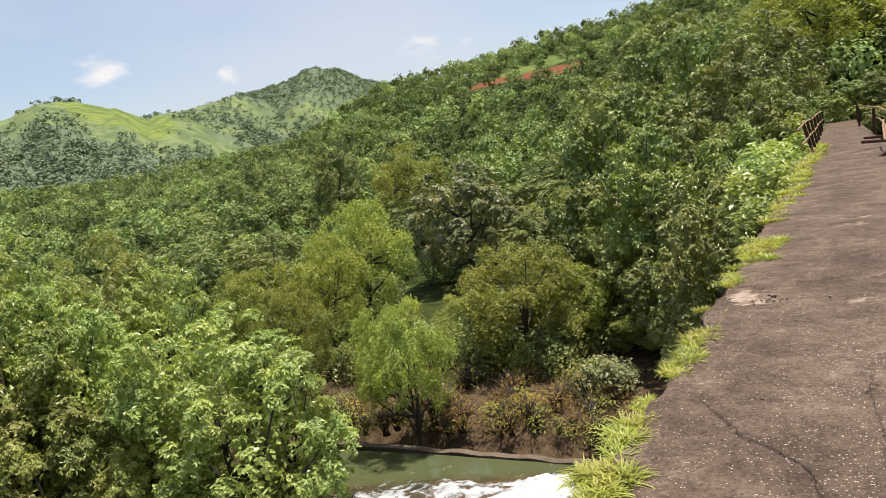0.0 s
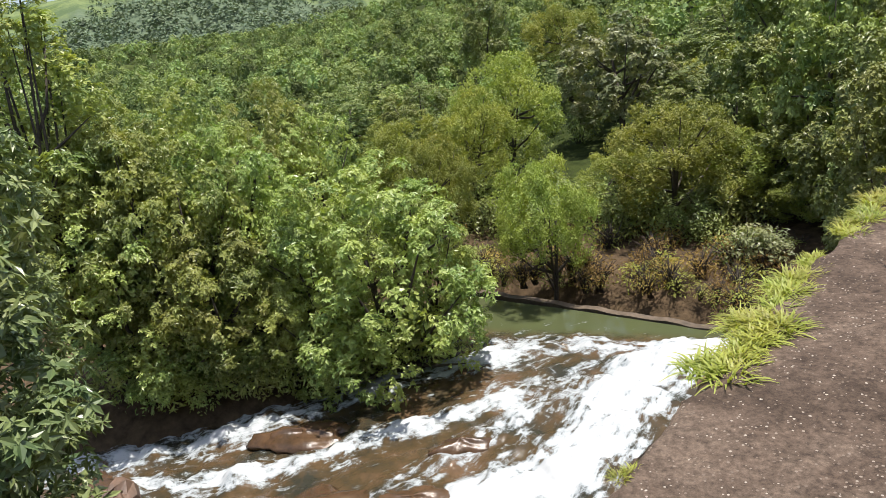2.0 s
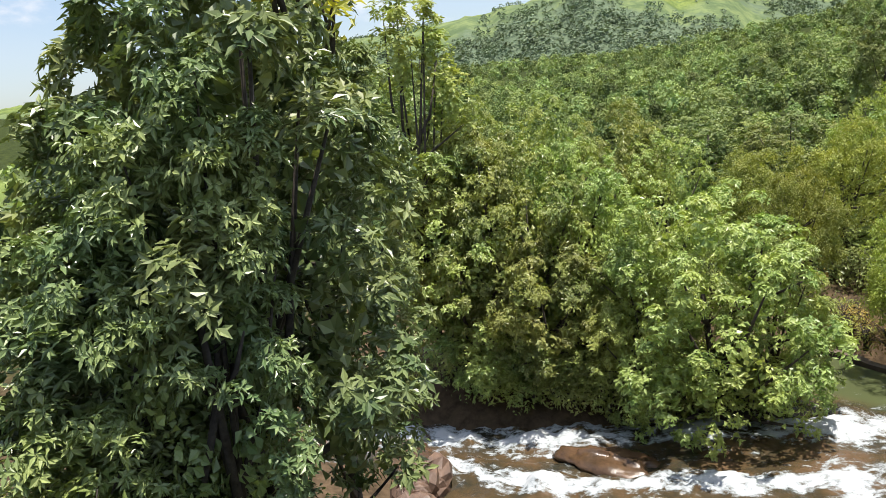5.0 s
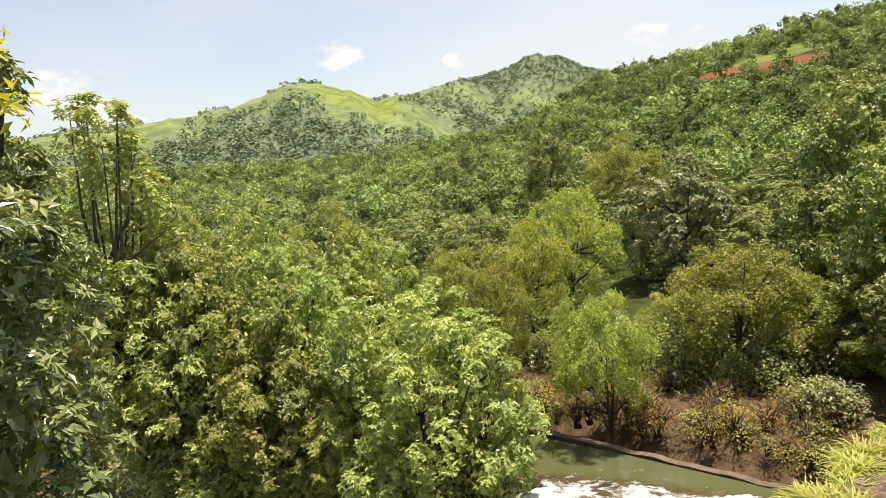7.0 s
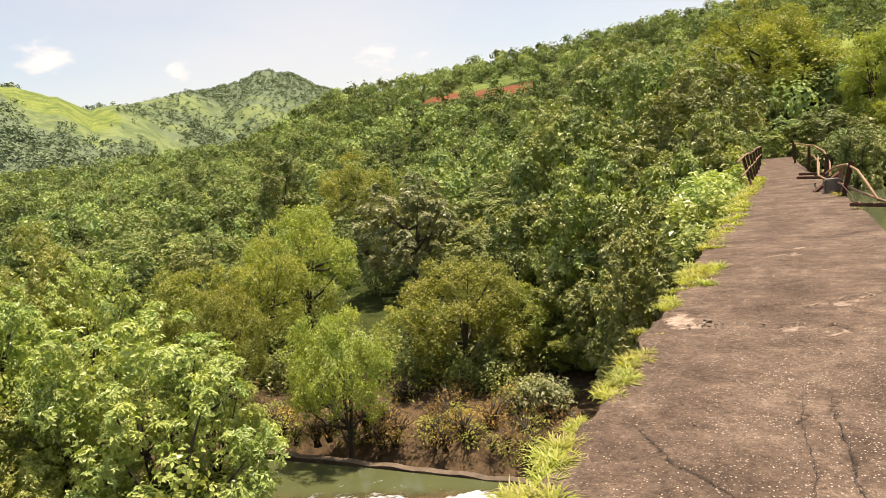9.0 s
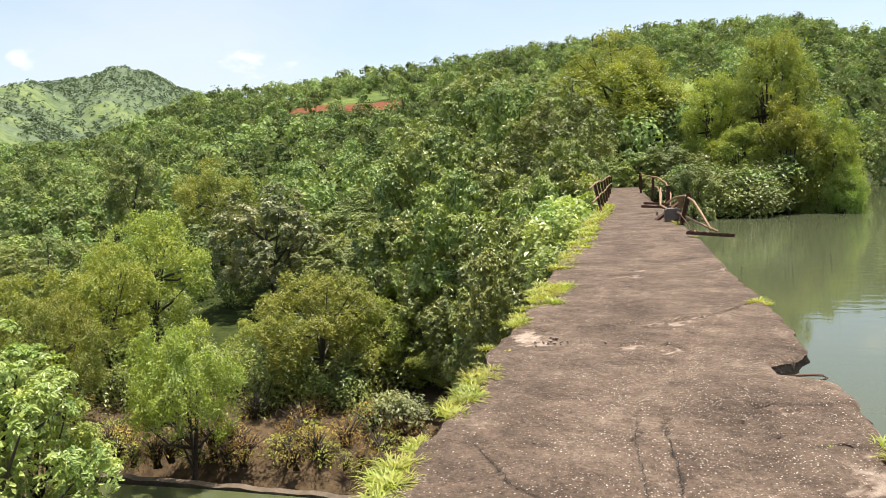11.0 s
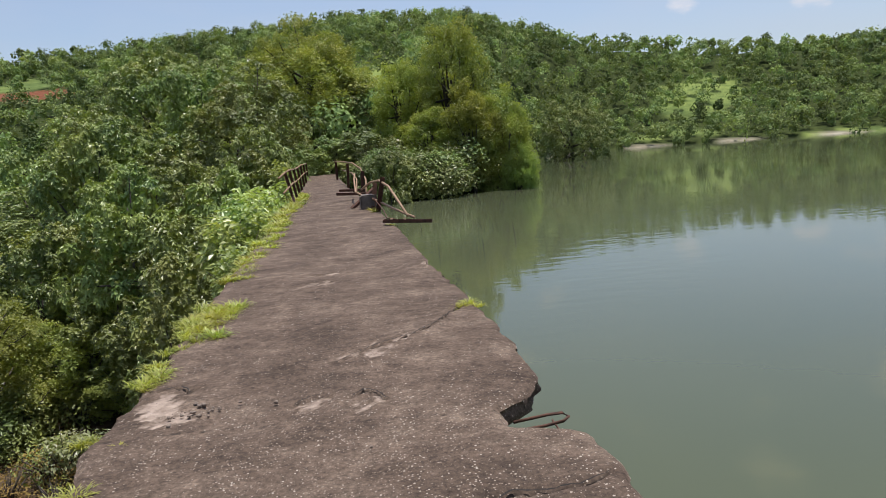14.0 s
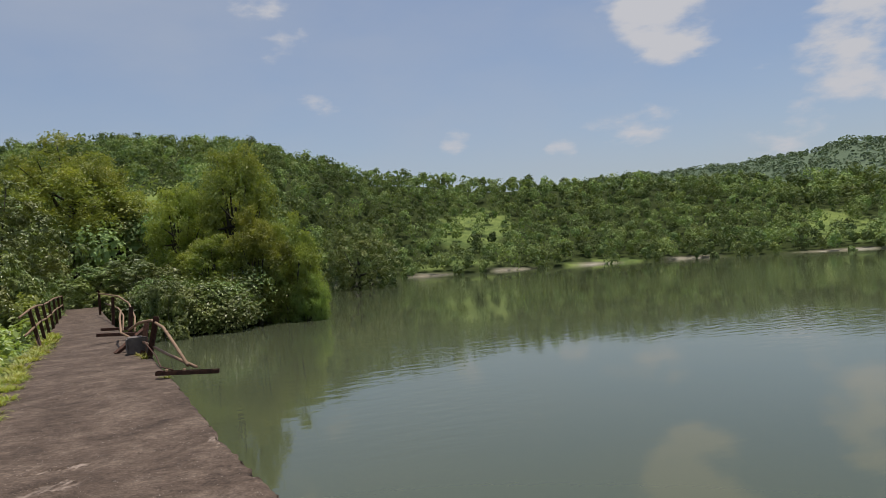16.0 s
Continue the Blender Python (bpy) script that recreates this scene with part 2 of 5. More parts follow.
def concrete_material():
    """Weathered brown-black crest concrete with pale stones showing."""
    m, n, l, b, out = material("weathered_concrete")
    p = position(n)
    base = ramp(n, l, noise_node(n, l, 1.3, 8.0, 0.65, p), [(0.3, (0.052, 0.038, 0.029)), (0.5, (0.108, 0.08, 0.062)), (0.7, (0.175, 0.135, 0.106))])
    fine = noise_node(n, l, 38.0, 8.0, 0.8, p)
    base = mixed(n, l, 1.0, base, ramp(n, l, fine, [(0.32, (0.35, 0.35, 0.35)), (0.68, (1.65, 1.63, 1.6))]), "MULTIPLY")
    patchy = noise_node(n, l, 7.0, 6.0, 0.7, p)
    base = mixed(n, l, 1.0, base, ramp(n, l, patchy, [(0.35, (0.68, 0.66, 0.64)), (0.65, (1.28, 1.26, 1.22))]), "MULTIPLY")
    attr = n.new("ShaderNodeAttribute"); attr.attribute_name = "worn"
    col = attr.outputs["Color"]
    sep = n.new("ShaderNodeSeparateColor")
    l.new(col, sep.inputs[0])
    pale = ramp(n, l, noise_node(n, l, 14.0, 5.0, 0.6, p), [(0.3, (0.2, 0.15, 0.115)), (0.7, (0.46, 0.37, 0.3))])
    pf = maths(n, l, "ADD", sep.outputs[0], ranged(n, l, noise_node(n, l, 8.0, 5.0, 0.65, p), 0.25, 0.75, -0.4, 0.4))
    base = mixed(n, l, ranged(n, l, pf, 0.4, 0.8, 0.0, 0.9), base, pale)
    # pale aggregate stones
    v = n.new("ShaderNodeTexVoronoi")
    v.inputs["Scale"].default_value = 68.0
    v.inputs["Randomness"].default_value = 1.0
    l.new(p, v.inputs["Vector"])
    sepv = n.new("ShaderNodeSeparateColor"); l.new(v.outputs["Color"], sepv.inputs[0])
    size = ranged(n, l, sepv.outputs[1], 0.0, 1.0, 0.06, 0.4)
    inside = maths(n, l, "LESS_THAN", v.outputs["Distance"], size)
    where = maths(n, l, "ADD", ranged(n, l, noise_node(n, l, 2.2, 4.0, 0.6, p), 0.35, 0.7, 0.0, 0.45), sep.outputs[1])
    chosen = maths(n, l, "LESS_THAN", sepv.outputs[0], maths(n, l, "MULTIPLY", where, 0.62))
    stone = maths(n, l, "MULTIPLY", inside, chosen)
    stone_c = ramp(n, l, sepv.outputs[2], [(0.0, (0.15, 0.115, 0.09)), (0.5, (0.27, 0.215, 0.17)), (1.0, (0.5, 0.44, 0.37))])
    base = mixed(n, l, stone, base, stone_c)
    # dirt in the cracks, with the shade of cracks and patch rims painted in
    base = mixed(n, l, sep.outputs[2], base, (0.022, 0.018, 0.014))
    l.new(base, b.inputs["Base Color"])
    b.inputs["Roughness"].default_value = 0.86
    b.inputs["Specular IOR Level"].default_value = 0.15
    h = maths(n, l, "ADD", maths(n, l, "MULTIPLY", fine, 0.6), maths(n, l, "MULTIPLY", stone, 0.5))
    bumped(n, l, b, h, 0.9, 0.016)
    return m


CONCRETE = concrete_material()


def plain_material(name, a, c, scale, rough, metal=0.0, bump=0.5, depth=0.01):
    m, n, l, b, out = material(name)
    p = position(n)
    f = noise_node(n, l, scale, 7.0, 0.65, p)
    l.new(ramp(n, l, f, [(0.3, a), (0.7, c)]), b.inputs["Base Color"])
    b.inputs["Roughness"].default_value, b.inputs["Metallic"].default_value = rough, metal
    bumped(n, l, b, f, bump, depth)
    return m


RUST = plain_material("rusted_steel", (0.035, 0.018, 0.012), (0.13, 0.055, 0.03), 16.0, 0.85, 0.2)
RUST_PIPE = plain_material("weathered_pipe", (0.17, 0.095, 0.055), (0.36, 0.23, 0.13), 9.0, 0.7, 0.1)
ROCK = plain_material("river_rock", (0.07, 0.045, 0.033), (0.2, 0.125, 0.085), 2.2, 0.55, 0.0, 0.8, 0.08)
WET_ROCK = plain_material("wet_rock_shelf", (0.045, 0.028, 0.016), (0.13, 0.075, 0.04), 1.6, 0.25, 0.0, 0.7, 0.06)
MASONRY = plain_material("dam_masonry", (0.06, 0.05, 0.042), (0.17, 0.14, 0.12), 2.5, 0.9, 0.0, 0.7, 0.03)
SILL = plain_material("weir_sill", (0.06, 0.045, 0.03), (0.15, 0.11, 0.075), 3.0, 0.7, 0.0, 0.6, 0.03)
PEBBLE = plain_material("pale_pebble", (0.1, 0.07, 0.05), (0.3, 0.24, 0.19), 20.0, 0.8, 0.0, 0.4, 0.005)


def lake_material():
    m, n, l, b, out = material("lake_water")
    p = position(n)
    l.new(ramp(n, l, noise_node(n, l, 0.03, 3.0, 0.5, p), [(0.35, (0.068, 0.08, 0.042)), (0.65, (0.09, 0.103, 0.06))]), b.inputs["Base Color"])
    b.inputs["Roughness"].default_value = 0.04
    b.inputs["IOR"].default_value = 1.333
    mapping = n.new("ShaderNodeMapping")
    mapping.inputs["Rotation"].default_value = (0, 0, radians(-35))
    mapping.inputs["Scale"].default_value = (0.9, 2.4, 1.0)
    l.new(p, mapping.inputs["Vector"])
    rip = noise_node(n, l, 1.0, 3.0, 0.5, mapping.outputs[0])
    breeze = ranged(n, l, noise_node(n, l, 0.035, 3.0, 0.5, p), 0.46, 0.6, 0.12, 1.0)
    bumped(n, l, b, maths(n, l, "MULTIPLY", rip, breeze), 0.09, 0.16)
    return m


LAKE = lake_material()


def rapids_material():
    m, n, l, b, out = material("rapids_water")
    p = position(n)
    attr = n.new("ShaderNodeAttribute"); attr.attribute_name = "foam"
    s = n.new("ShaderNodeSeparateColor"); l.new(attr.outputs["Color"], s.inputs[0])
    stream = n.new("ShaderNodeAttribute"); stream.attribute_name = "stream"
    mapping = n.new("ShaderNodeMapping")
    mapping.inputs["Scale"].default_value = (0.55, 1.9, 1.0)
    l.new(stream.outputs["Vector"], mapping.inputs["Vector"])
    streak = noise_node(n, l, 1.3, 9.0, 0.68, mapping.outputs[0])
    curl = noise_node(n, l, 2.2, 8.0, 0.7, p)
    f = maths(n, l, "ADD", s.outputs[0], maths(n, l, "ADD", ranged(n, l, streak, 0.3, 0.7, -0.5, 0.5), ranged(n, l, curl, 0.3, 0.7, -0.4, 0.4)))
    foam = ranged(n, l, f, 0.3, 0.95)
    bed = ramp(n, l, noise_node(n, l, 0.5, 6.0, 0.65, p), [(0.38, (0.035, 0.034, 0.024)), (0.5, (0.075, 0.052, 0.026)), (0.64, (0.13, 0.08, 0.045))])
    pool = mixed(n, l, s.outputs[1], bed, (0.075, 0.088, 0.04))
    froth = ramp(n, l, f, [(0.35, (0.13, 0.14, 0.13)), (0.62, (0.34, 0.38, 0.4)), (0.95, (0.52, 0.54, 0.55))])
    c = mixed(n, l, ranged(n, l, f, 0.32, 0.7), pool, froth)
    l.new(c, b.inputs["Base Color"])
    l.new(ranged(n, l, foam, 0, 1, 0.08, 0.75), b.inputs["Roughness"])
    b.inputs["IOR"].default_value = 1.333
    bumped(n, l, b, maths(n, l, "ADD", maths(n, l, "MULTIPLY", streak, maths(n, l, "SUBTRACT", 1.0, s.outputs[1])), maths(n, l, "MULTIPLY", noise_node(n, l, 1.5, 4.0, 0.5, p), 0.12)), 0.45, 0.12)
    return m


RAPIDS = rapids_material()


# ---- mesh helpers ----
def mesh_of(name, verts, faces, mat, smooth=False):
    """A mesh from an (n, 3) and an (m, 3 or 4) array."""
    verts, faces = np.asarray(verts, np.float32), np.asarray(faces, np.int32)
    k = faces.shape[1]
    me = bpy.data.meshes.new(name)
    me.vertices.add(len(verts))
    me.vertices.foreach_set("co", verts.ravel())
    me.loops.add(faces.size)
    me.loops.foreach_set("vertex_index", faces.ravel())
    me.polygons.add(len(faces))
    me.polygons.foreach_set("loop_start", np.arange(0, faces.size, k, dtype=np.int32))
    me.polygons.foreach_set("use_smooth", np.full(len(faces), smooth))
    me.update(calc_edges=True)
    me.materials.append(mat)
    return me


def part(name, me, parent, label=""):
    ob = new(name, me)
    ob.parent = parent
    return tagged(ob, label)


def tube(points, radii, sides=6):
    """Rings along a line of points."""
    pts, verts, faces = [Vector(p) for p in points], [], []
    for i, p in enumerate(pts):
        d = (pts[min(i + 1, len(pts) - 1)] - pts[max(i - 1, 0)]).normalized()
        a = d.orthogonal().normalized()
        b = d.cross(a)
        for s in range(sides):
            t = 2 * math.pi * s / sides
            verts.append(p + (a * math.cos(t) + b * math.sin(t)) * radii[i])
    for i in range(len(pts) - 1):
        for s in range(sides):
            t = (s + 1) % sides
            faces.append((i * sides + s, i * sides + t, (i + 1) * sides + t, (i + 1) * sides + s))
    n = len(verts)
    for base, flip in ((0, True), ((len(pts) - 1) * sides, False)):
        verts.append(pts[0] if flip else pts[-1])
        for s in range(sides):
            t = (s + 1) % sides
            f = (n, base + s, base + t, n) if not flip else (n, base + t, base + s, n)
            faces.append(f)
        n += 1
    return [tuple(v) for v in verts], faces


def joined(pieces):
    verts, faces = [], []
    for v, f in pieces:
        k = len(verts)
        verts += v
        faces += [tuple(i + k for i in q) for q in f]
    return verts, faces


def solid(name, pieces, mat, smooth=True):
    """A mesh of tubes and lumps, whose caps are triangles."""
    verts, faces = joined(pieces)
    me = bpy.data.meshes.new(name)
    me.from_pydata(verts, [], [tuple(dict.fromkeys(f)) for f in faces])
    me.polygons.foreach_set("use_smooth", np.full(len(me.polygons), smooth))
    me.materials.append(mat)
    return me


def box_piece(lo, hi):
    (a, b, c), (d, e, f) = lo, hi
    v = [(a, b, c), (d, b, c), (d, e, c), (a, e, c), (a, b, f), (d, b, f), (d, e, f), (a, e, f)]
    return v, [(0, 3, 2, 1), (4, 5, 6, 7), (0, 1, 5, 4), (1, 2, 6, 5), (2, 3, 7, 6), (3, 0, 4, 7)]


def leaves_of(base, along, face, length, width):
    """Folded four-cornered leaves as arrays: one quad a leaf."""
    side = np.cross(along, face)
    side /= np.linalg.norm(side, axis=1, keepdims=True) + 1e-9
    nrm = np.cross(side, along)
    L, W = length[:, None], width[:, None]
    mid = base + along * L * 0.45
    v = np.stack([base, mid + side * W * 0.5 + nrm * W * 0.18, base + along * L - nrm * L * 0.08, mid - side * W * 0.5 + nrm * W * 0.18], 1)
    n = len(base)
    return v.reshape(-1, 3), np.arange(4 * n).reshape(n, 4)


def unit(a):
    return a / (np.linalg.norm(a, axis=1, keepdims=True) + 1e-9)


def sphere_points(rng, n, low=-1.0):
    """Even directions over a ball above a height, each a little off its place."""
    i = np.arange(n) + 0.5
    z = low + (1 - low) * i / n
    a = i * 2.39996 + rng.random() * 6.28
    r = np.sqrt(np.clip(1 - z * z, 0, 1))
    return unit(np.stack([r * np.cos(a), r * np.sin(a), z], -1) + rng.normal(size=(n, 3)) * 0.16)


def crown_arrays(rng, centre, radii, clumps, per_clump, clump_r, leaf, slim=0.5, droop=0.35, spray=6, rosette=True, lobed=0.34, flat=1.0):
    """A crown of rounded boughs, each covered with clumps of leaf sprays, with dark gaps between, and filler leaves
    added inside to block see-through.
    """
    radii = np.asarray(radii, float)
    lobes = max(12, clumps // 8)
    ld = sphere_points(rng, lobes, -0.75)
    bulge = 1 + 0.13 * rng.normal(size=lobes)
    lr = lobed * (0.72 + 0.5 * rng.random(lobes))
    lc = ld * (0.66 * bulge)[:, None]
    pick = np.arange(clumps) % lobes
    off = unit(rng.normal(size=(clumps, 3)) * 0.75 + ld[pick] * 0.75 + np.array([0, 0, 0.3]))
    cc = np.asarray(centre) + (lc[pick] + off * (lr[pick] * (0.82 + 0.3 * rng.random(clumps)))[:, None]) * radii
    cr = clump_r * (0.6 + 0.7 * rng.random(clumps))
    sprays = max(1, per_clump // spray)
    n = clumps * sprays
    c, r = np.repeat(cc, sprays, 0), np.repeat(cr, sprays)
    q = unit(rng.normal(size=(n, 3)) * 0.75 + np.repeat(off, sprays, 0) * 0.6 + np.array([0, 0, 0.35]))
    tip = c + q * (r * (0.55 + 0.5 * rng.random(n)))[:, None] * np.array([1, 1, flat])
    up = unit(q * 0.8 * flat + np.array([0, 0, 0.5]) + rng.normal(size=(n, 3)) * 0.25)
    a = unit(np.cross(up, rng.normal(size=(n, 3))))
    b = np.cross(up, a)
    m = n * spray
    if rosette:
        th = np.tile(np.arange(spray) * 2 * np.pi / spray, n) + rng.normal(size=m) * 0.25
        out = np.repeat(a, spray, 0) * np.cos(th)[:, None] + np.repeat(b, spray, 0) * np.sin(th)[:, None]
        base = np.repeat(tip, spray, 0) + rng.normal(size=(m, 3)) * leaf * 0.12
        along = unit(out + np.repeat(q, spray, 0) * 0.25 + rng.normal(size=(m, 3)) * 0.15 - np.array([0, 0, droop]))
        face = unit(np.repeat(up, spray, 0) + rng.normal(size=(m, 3)) * 0.2)
    else:
        base = np.repeat(tip, spray, 0) + rng.normal(size=(m, 3)) * leaf * 0.6
        along = unit(np.repeat(a, spray, 0) * 0.6 + rng.normal(size=(m, 3)) * 0.5 + np.array([0, 0, 0.3 - droop]))
        face = unit(np.repeat(up, spray, 0) + rng.normal(size=(m, 3)) * 0.35)
    length = leaf * (0.65 + 0.6 * rng.random(m))
    v, f = leaves_of(base, along, face, length, length * slim * (0.85 + 0.3 * rng.random(m)))
    k = clumps * 11
    e = unit(rng.normal(size=(k, 3)))
    home = rng.integers(0, lobes, k)
    pin = np.asarray(centre) + (lc[home] + e * (lr[home] * (0.2 + 0.45 * rng.random(k)))[:, None]) * radii
    big = leaf * (1.0 + 0.5 * rng.random(k))
    v2, f2 = leaves_of(pin, unit(np.cross(e, rng.normal(size=(k, 3)))), unit(e + rng.normal(size=(k, 3)) * 0.4), big, big * 0.75)
    return np.concatenate([v, v2]), np.concatenate([f, f2 + len(v)]), cc


def trunk_pieces(rng, height, radius, targets, lean=0.3):
    """A leaning tapered trunk with limbs that run out to some of the clumps."""
    top = np.array([rng.normal() * lean, rng.normal() * lean, height])
    line = [tuple(top * t + np.array([math.sin(t * 4) * lean * 0.3, math.cos(t * 3) * lean * 0.3 - lean * 0.3, 0])) for t in np.linspace(0, 1, 7)]
    pieces = [tube(line, [radius * (1.25 if i == 0 else 1 - 0.11 * i) for i in range(7)], 7)]
    for c in targets:
        k = rng.integers(2, 6)
        a, b = np.array(line[k]), np.asarray(c)
        mid = (a + b) / 2 + np.array([0, 0, -0.06 * np.linalg.norm(b - a)]) + rng.normal(size=3) * 0.08
        pieces.append(tube([tuple(a), tuple(mid), tuple(b)], [radius * 0.45, radius * 0.3, radius * 0.1], 5))
    return pieces


def make_tree(name, seed, mat, height, radii, clumps, per_clump, clump_r, leaf, slim, droop, base_gap, label, category="tree", limbs=9, spray=6, rosette=True, lobed=0.34, flat=1.0, girth=0.024):
    """A tree at the origin: an empty with trunk and crown under it."""
    rng = np.random.default_rng(seed)
    root = tagged(new(name), label, category)
    rz = (height - base_gap) / 2
    v, f, cc = crown_arrays(rng, (0, 0, base_gap + rz * 0.96), (radii, radii, rz * 0.98), clumps, per_clump, clump_r, leaf, slim, droop, spray, rosette, lobed, flat)
    part("crown", mesh_of("crown", v, f, mat), root)
    pick = cc[rng.permutation(len(cc))[:limbs]]
    part("trunk", solid("trunk", trunk_pieces(rng, base_gap + rz * 1.2, girth * height, pick), BARK), root, "grey-brown bark")
    return root


# ---- the lie of the land ----
AZ = np.array([-180, -150, -120, -105, -92, -80, -70, -60, -50, -40, -32, -22, -13, -8, -3, 4, 9, 12, 17, 21, 31, 44, 57, 75, 100, 130, 180.0])
FOOT = np.array([20, 22, 30, 33, 34, 32, 28, 26.5, 28, 36.5, 31, 28.5, 29, 40, 50, 50, 48, 55, 132, 146, 154, 165, 158, 160, 160, 120, 20.0])
FOOT_Z = np.array([-1, -7, -9, -9.4, -9.6, -9.8, -9.8, -9.8, -9.8, -9.8, -9.8, -9.8, -9.3, -5, -0.8, -0.8, -1.5, -1.7, -1.8, -1.8, -1.8, -1.8, -1.8, -1.8, -1.8, -1.8, -1.0])
CREST = np.array([200, 220, 260, 320, 380, 400, 400, 400, 380, 340, 280, 270, 260, 250, 245, 240, 240, 240, 240, 250, 260, 270, 290, 300, 280, 250, 200.0])
CREST_Z = np.array([18, 16, 14, 14, 14, 13, 12, 11, 10, 13, 26.5, 33, 33.5, 34, 35, 37, 35, 34.5, 33, 29, 24, 20.5, 17.3, 15, 15, 16, 18.0])
HOME = (1.3, -1.5)


def fade(t):
    t = np.clip(t, 0, 1)
    return t * t * (3 - 2 * t)


def rolling(x, y):
    return (np.sin(x * 0.031 + 1.3) * np.cos(y * 0.027 + 0.4) + 0.5 * np.sin(x * 0.071 + y * 0.053) + 0.3 * np.sin(x * 0.13 - y * 0.117 + 2))


# far mountains: how high the skyline stands at each bearing, in degrees
FAR_AZ = [-110, -95, -80, -66, -60, -57.5, -55.2, -53, -49.5, -46, -44, -40, -38, -37, -35, -32, -26, -12, 25, 38, 48, 53, 56, 59, 75, 100]
FAR_EL = [1, 3, 4.6, 5.6, 6.3, 7.2, 7.7, 7.2, 5.9, 6.2, 6.5, 6.8, 7.6, 7.8, 7.2, 5.9, 4.5, 1, 2, 5.0, 5.2, 5.5, 6.1, 5.7, 5.0, 1]


def wooded_share(x, y):
    """How thickly trees cover the far hills: thick in the valleys and on the high peak, thin on the grassy domes."""
    dx, dy = np.asarray(x) - HOME[0], np.asarray(y) - HOME[1]
    d, az = np.hypot(dx, dy), np.degrees(np.arctan2(dx, dy))
    valley = 1 - fade((d - 660) / 260)
    peak = fade((az + 44) / 5) * (1 - 0.45 * np.exp(-((d - 1250) / 220) ** 2))
    strips = 0.3 * np.sin(x * 0.013 + 2) * np.sin(y * 0.009 + az * 0.2)
    return np.clip(np.maximum(np.maximum(valley, 0.75 * peak), fade((az - 15) / 10)) + strips + 0.22 - 0.14 * fade((d - 820) / 120) * fade((-46 - az) / 3), 0, 1)




def ground_height(x, y):
    x, y = np.asarray(x, float), np.asarray(y, float)
    dx, dy = x - HOME[0], y - HOME[1]
    d, az = np.hypot(dx, dy), np.degrees(np.arctan2(dx, dy))
    foot, foot_z, crest, crest_z = (np.interp(az, AZ, a) for a in (FOOT, FOOT_Z, CREST, CREST_Z))
    inner = -11.6 + 6.2 * fade((x - 0.4) / 1.6)
    s = fade((d - (foot - 4)) / 4)
    h = inner + (foot_z - inner) * s
    near_bank = (-10.3 + 0.3 * np.clip(1.6 + 0.2 * (x + 15) - y, -3, 14)) * fade((-1.5 - x) / 2) + -11.6 * (1 - fade((-1.5 - x) / 2))
    h = np.where((x < 0) & (d < 26) & (y < 4), np.maximum(h, near_bank), h)
    u = np.clip((d - foot) / (crest - foot), 0, 1)
    h = h + (crest_z - foot_z) * (0.25 * u + 0.75 * fade(u)) + rolling(x, y) * 1.6 * fade((d - foot - 10) / 60)
    h = h - np.clip(d - crest, 0, 400) * 0.12 * fade((d - crest) / 60)
    far = np.interp(az, [-56, -48, -40, -30], [1100.0, 1200.0, 1800.0, 1900.0])
    top = np.interp(az, FAR_AZ, FAR_EL, 1, 1)
    peak = np.tan(np.radians(top)) * far + 1.5 * np.sin(az * 2.3) + 1.0 * np.sin(az * 5.1)
    rise = fade((d - far * 0.4) / (far * 0.6))
    fold = 1 + 0.05 * np.sin(az * 1.3 + d * 0.006) * rise * (1 - rise) * 4
    hill = -14 + (peak + 14) * rise * fold - 120 * fade((d - far * 1.05) / 900)
    return np.where(d > crest + 20, np.maximum(h, hill), h)


